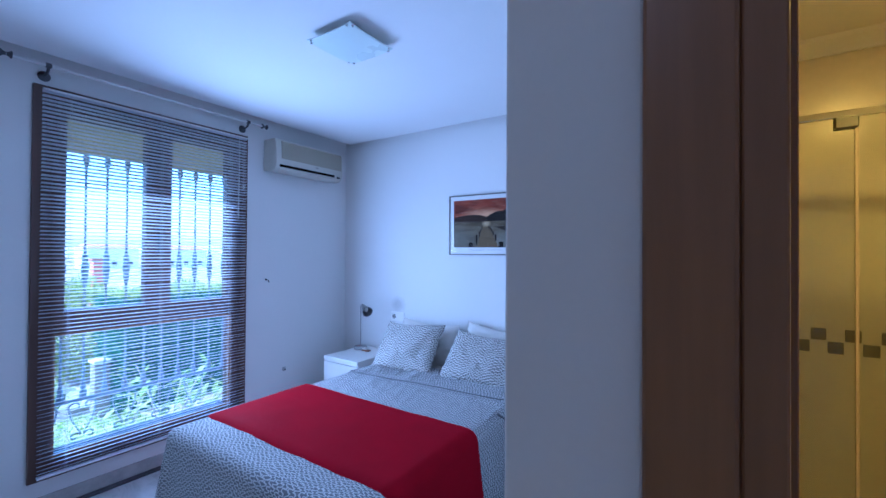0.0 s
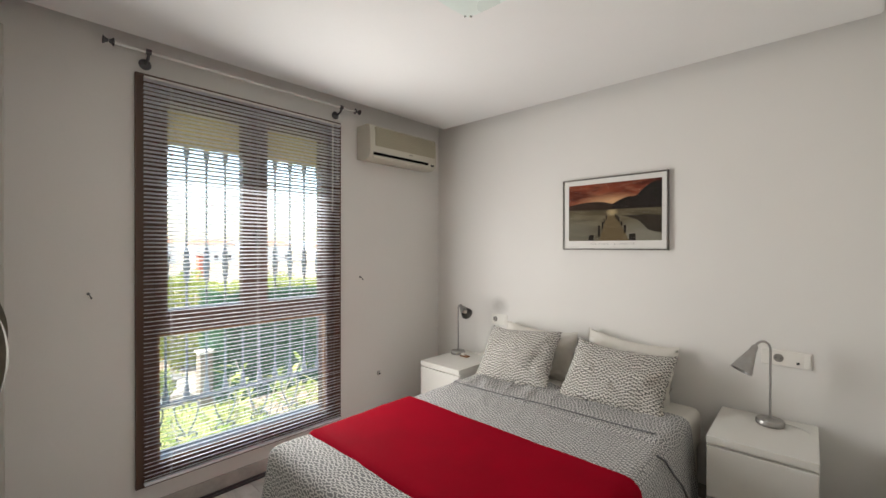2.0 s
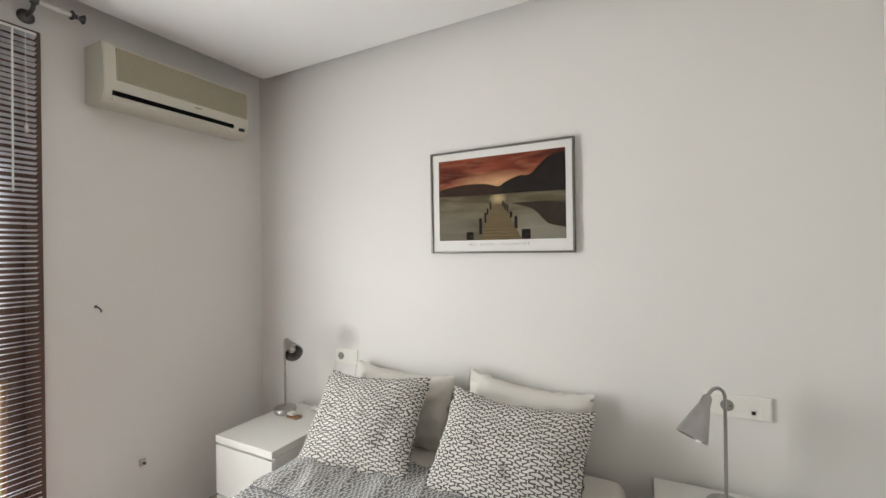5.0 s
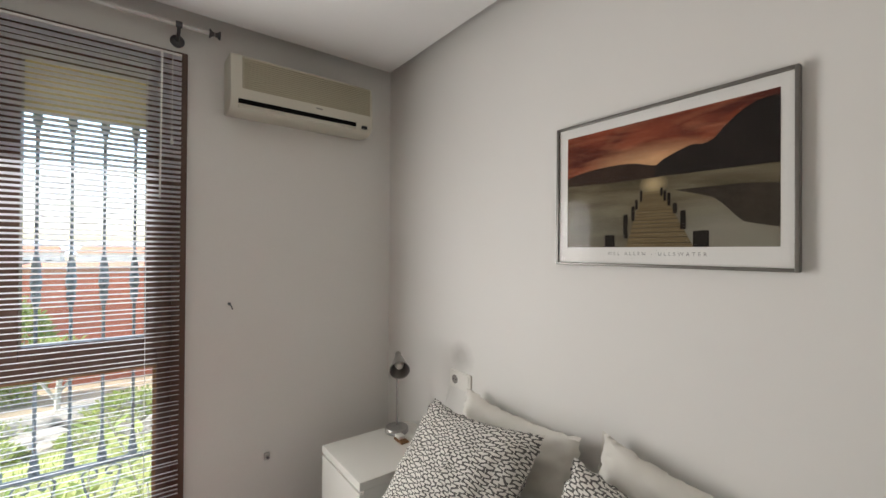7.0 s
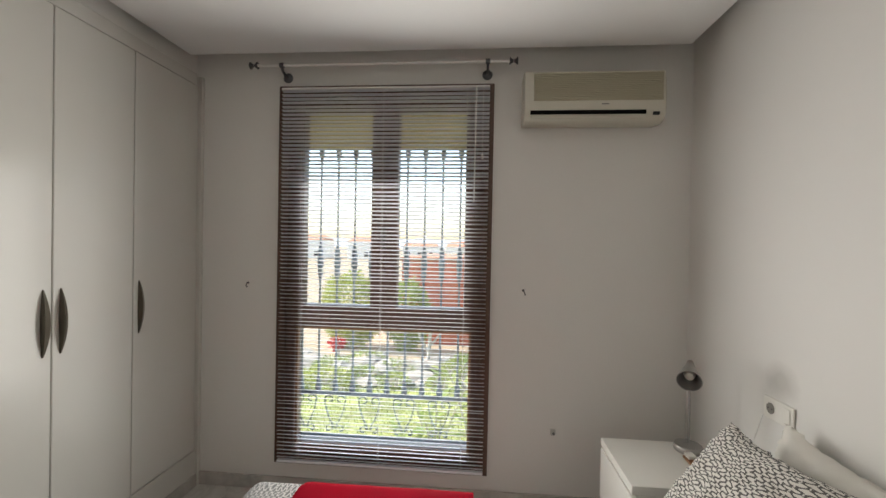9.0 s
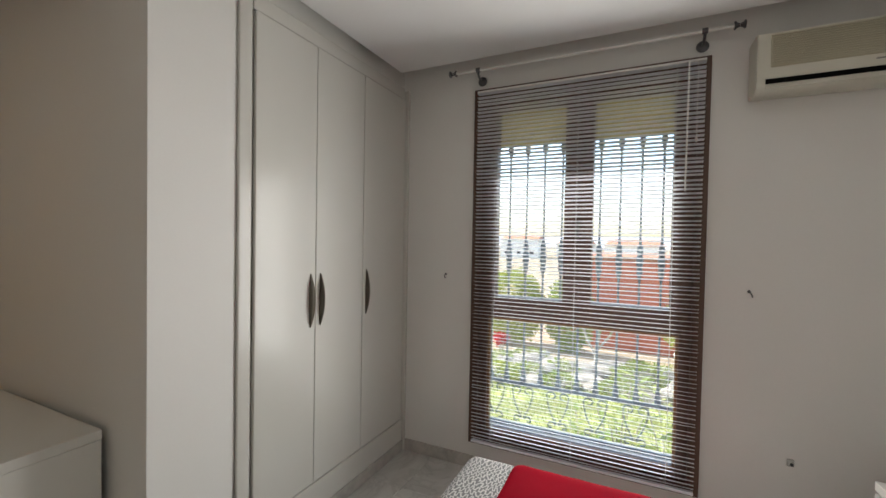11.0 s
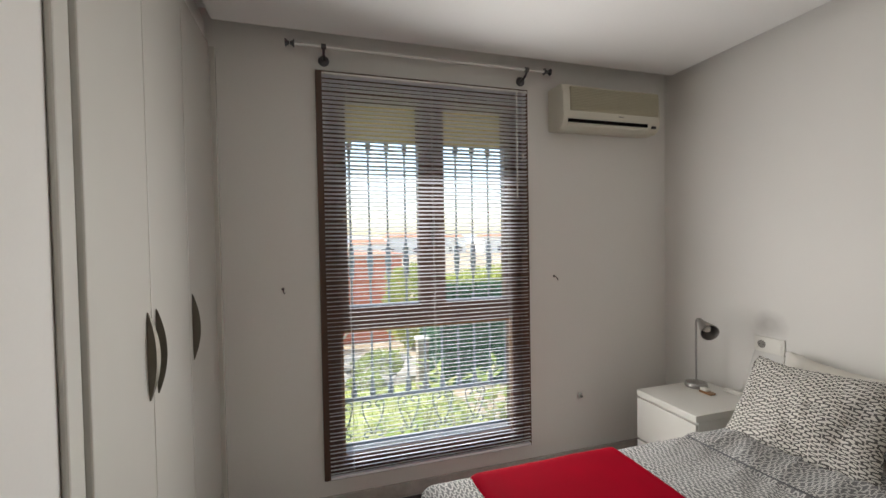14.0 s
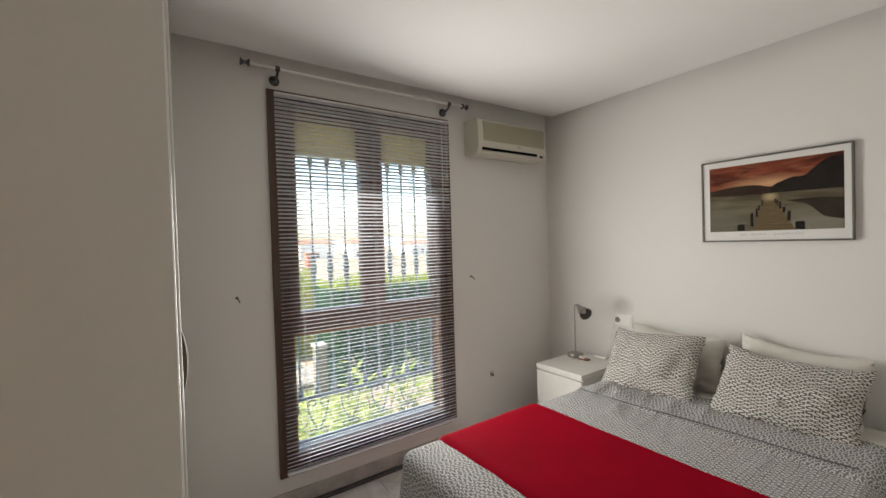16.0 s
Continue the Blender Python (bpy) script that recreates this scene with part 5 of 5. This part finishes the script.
# leafy plants close under the window
def garden_plant(at, stems, height, label, seed):
    random.seed(seed)
    t = thing("garden_plant", label, "plant", "plants under the window", at)
    stem, crown = bmesh.new(), bmesh.new()
    for i in range(stems):
        a, lean = random.uniform(0, 6.283), random.uniform(0.05, 0.42)
        h = height * random.uniform(0.65, 1.05)
        pts = [Vector((lean * h * f * f * math.cos(a) + 0.04 * math.cos(a), lean * h * f * f * math.sin(a) + 0.04 * math.sin(a), h * f)) for f in (0, 0.25, 0.5, 0.75, 1)]
        tube(stem, pts, 0.006, 5)
        for k in range(15):
            f = 0.25 + 0.75 * k / 14
            p = pts[0].lerp(pts[-1], f)
            p = Vector((lean * h * f * f * math.cos(a) + 0.04 * math.cos(a), lean * h * f * f * math.sin(a) + 0.04 * math.sin(a), h * f))
            b = k * 2.4 + a
            d = Vector((math.cos(b), math.sin(b), 0.55 + random.gauss(0, 0.25))).normalized()
            s = d.cross(Vector((0, 0, 1))).normalized()
            L = random.uniform(0.10, 0.20)
            W = L * 0.16
            q = [p, p + d * L * 0.35 + s * W, p + d * L * 0.75 + s * W * 0.7 - Vector((0, 0, L * 0.05)), p + d * L - Vector((0, 0, L * 0.14)), p + d * L * 0.75 - s * W * 0.7 - Vector((0, 0, L * 0.05)), p + d * L * 0.35 - s * W]
            crown.faces.new([crown.verts.new(v) for v in q])
    part("stem", stem, BARK, t)
    part("crown", crown, SHRUB, t)
    return t
for i, (x, y, n_, h) in enumerate(((-4.60, 2.86, 4, 1.00), (-4.55, 2.52, 6, 0.84), (-4.75, 3.25, 5, 0.78), (-4.85, 3.75, 6, 0.74), (-5.05, 4.30, 6, 0.72), (-4.5, 2.25, 5, 0.55))):
    garden_plant((x, y, ground_height(x, y)), n_, h, "leafy yellow-green garden plant under the window", 21 + i)

# slender pale shrub among the boulders
random.seed(31)
tree = thing("garden_shrub", "small garden shrub with pale bare forked stems", "shrub", at=(-8.8, 1.95, ground_height(-8.8, 2)))
bm = tube(bmesh.new(), [(0, 0, 0), (0.02, 0.01, 0.45), (0.0, 0.03, 0.75), (0.03, 0.08, 1.0)], 0.035, 8)
tube(bm, [(0.01, 0.01, 0.40), (0.05, -0.15, 0.70), (0.04, -0.25, 1.0)], 0.022, 7)
tube(bm, [(0.0, 0.02, 0.52), (-0.03, 0.22, 0.78), (-0.02, 0.30, 0.98)], 0.018, 7)
part("trunk", bm, BARK, tree, smooth=True)
bm = leaves(bmesh.new(), (0.02, 0.0, 1.06), (0.32, 0.40, 0.20), 500, 0.07, shell=0.3)
part("crown", bm, SHRUB, tree)
flower = thing("red_flowers", "clump of red flowers by the fence", "flowers", at=(-9.0, 0.12, ground_height(-9.0, 1)))
bm = bmesh.new()
for i in range(6):
    rod(bm, (0.02 * i - 0.05, 0.015 * i, 0), (0.03 * i - 0.08, 0.03 * i - 0.05, 0.46), 0.006, n=5)
part("stem", bm, BARK, flower)
part("petals", leaves(bmesh.new(), (0, 0.02, 0.48), (0.13, 0.16, 0.11), 220, 0.07, shell=0.2, pointed=1.3), RED_PETAL, flower)

# neighbour's terracotta house and far houses
def house(name, label, x, y0, y1, depth, z0, z1, wall, windows, pitched=True):
    h = thing(name, label, "house", at=(x, (y0 + y1) / 2, z0))
    L = (y1 - y0) / 2
    part("wall", boxed(-depth, 0, -L, L, 0, z1 - z0), wall, h)
    if pitched:
        bm = bmesh.new()
        e = 0.25
        z = z1 - z0
        pts = [(e, -L - e, z), (e, L + e, z), (-depth - e, L + e, z), (-depth - e, -L - e, z), (-depth / 2, -L + 0.6, z + depth * 0.14), (-depth / 2, L - 0.6, z + depth * 0.14)]
        v = [bm.verts.new(p) for p in pts]
        for f in ((0, 1, 5, 4), (1, 2, 5), (2, 3, 4, 5), (3, 0, 4), (3, 2, 1, 0)):
            bm.faces.new([v[i] for i in f])
        part("roof", bm, ROOF_TILE, h)
    else:
        part("coping", boxed(-depth - 0.05, 0.06, -L - 0.06, L + 0.06, z1 - z0, z1 - z0 + 0.10, bevel=0.01), ROOF_TILE, h)
    for k in range(windows):
        yy = -L + (k + 0.5) * 2 * L / windows
        w_ = part("window", boxed(0.002, 0.04, yy - 0.5, yy + 0.5, 1.0, 2.2), WALNUT, h)
        part("pane", boxed(0.041, 0.05, yy - 0.42, yy + 0.42, 1.08, 2.12), BLACK, w_)
    return h
house("terracotta_house", "terracotta rendered house wall with a flat coping", -12.6, 0.72, 3.92, 5.0, ground_height(-12.6, 2) - 0.1, 0.96, TERRACOTTA, 0, False)
WHITE_HOUSE = surface("white_house", (0.70, 0.68, 0.63), 0.9, vary=0.06, big=0.5, fine=8, bump=0)
random.seed(41)
for k in range(16):
    x = -random.uniform(75, 130)
    y = -70 + k * 14 + random.uniform(-3, 3)
    g = ground_height(x, y)
    house("far_house", "far white house with a tiled roof", x, y - 5, y + 5, 9, g - 0.3, g + random.uniform(3.2, 5.5), WHITE_HOUSE, 3)
bm = bmesh.new()
prev = None
for k in range(81):
    y = -900 + k * 22.5 + 200
    h = 9 + 5 * noise.noise(Vector((k * 0.12, 0, 3))) + 3 * noise.noise(Vector((k * 0.5, 2, 3)))
    row = [bm.verts.new((-560, y, -20)), bm.verts.new((-600, y, h * 0.6)), bm.verts.new((-680, y, h)), bm.verts.new((-760, y, -20))]
    if prev:
        for i in range(3):
            bm.faces.new((prev[i], prev[i + 1], row[i + 1], row[i]))
    prev = row
structure("backdrop_hills", bm, FAR_HILL, "hazy hills on the horizon", "hills", smooth=True)

# ---- floor tiles, mosaic ----
FLOOR = bpy.data.objects["floor"]
T = 0.40
tile_meshes = [mesh("floor_tile", boxed(0.0008, T - 0.0008, 0.0008, T - 0.0008, -0.0115, 0.0, bevel=0.001, seg=1), FLOOR_MARBLE)]
x = WX - 0.02
while x < HALL_X - 0.05:
    y = HALL_Y
    while y < BY - 0.05:
        inside = (y + T > WY - 0.05 or x > PX - 0.35)
        if inside:
            w_, d_ = min(T, HALL_X - x), min(T, BY - y)
            ob = new("floor_tile", tile_meshes[0])
            ob.parent = FLOOR
            ob.matrix_basis = Matrix.Translation((x, y, 0)) @ Matrix.Diagonal((w_ / T, d_ / T, 1, 1))
        y += T
    x += T
TILED = bpy.data.objects["wall_bathroom_tiled"]
mos = mesh("mosaic_tile", boxed(0, 0.058, -0.005, 0, 0, 0.058, bevel=0.002, seg=1), MOSAIC)
for k in range(26):
    ob = new("mosaic_tile", mos)
    ob.parent = TILED
    ob.location = (-0.43 + k * 0.0625, BY - 0.1352, 0.935 + (0.0625 if k % 2 else 0.0))
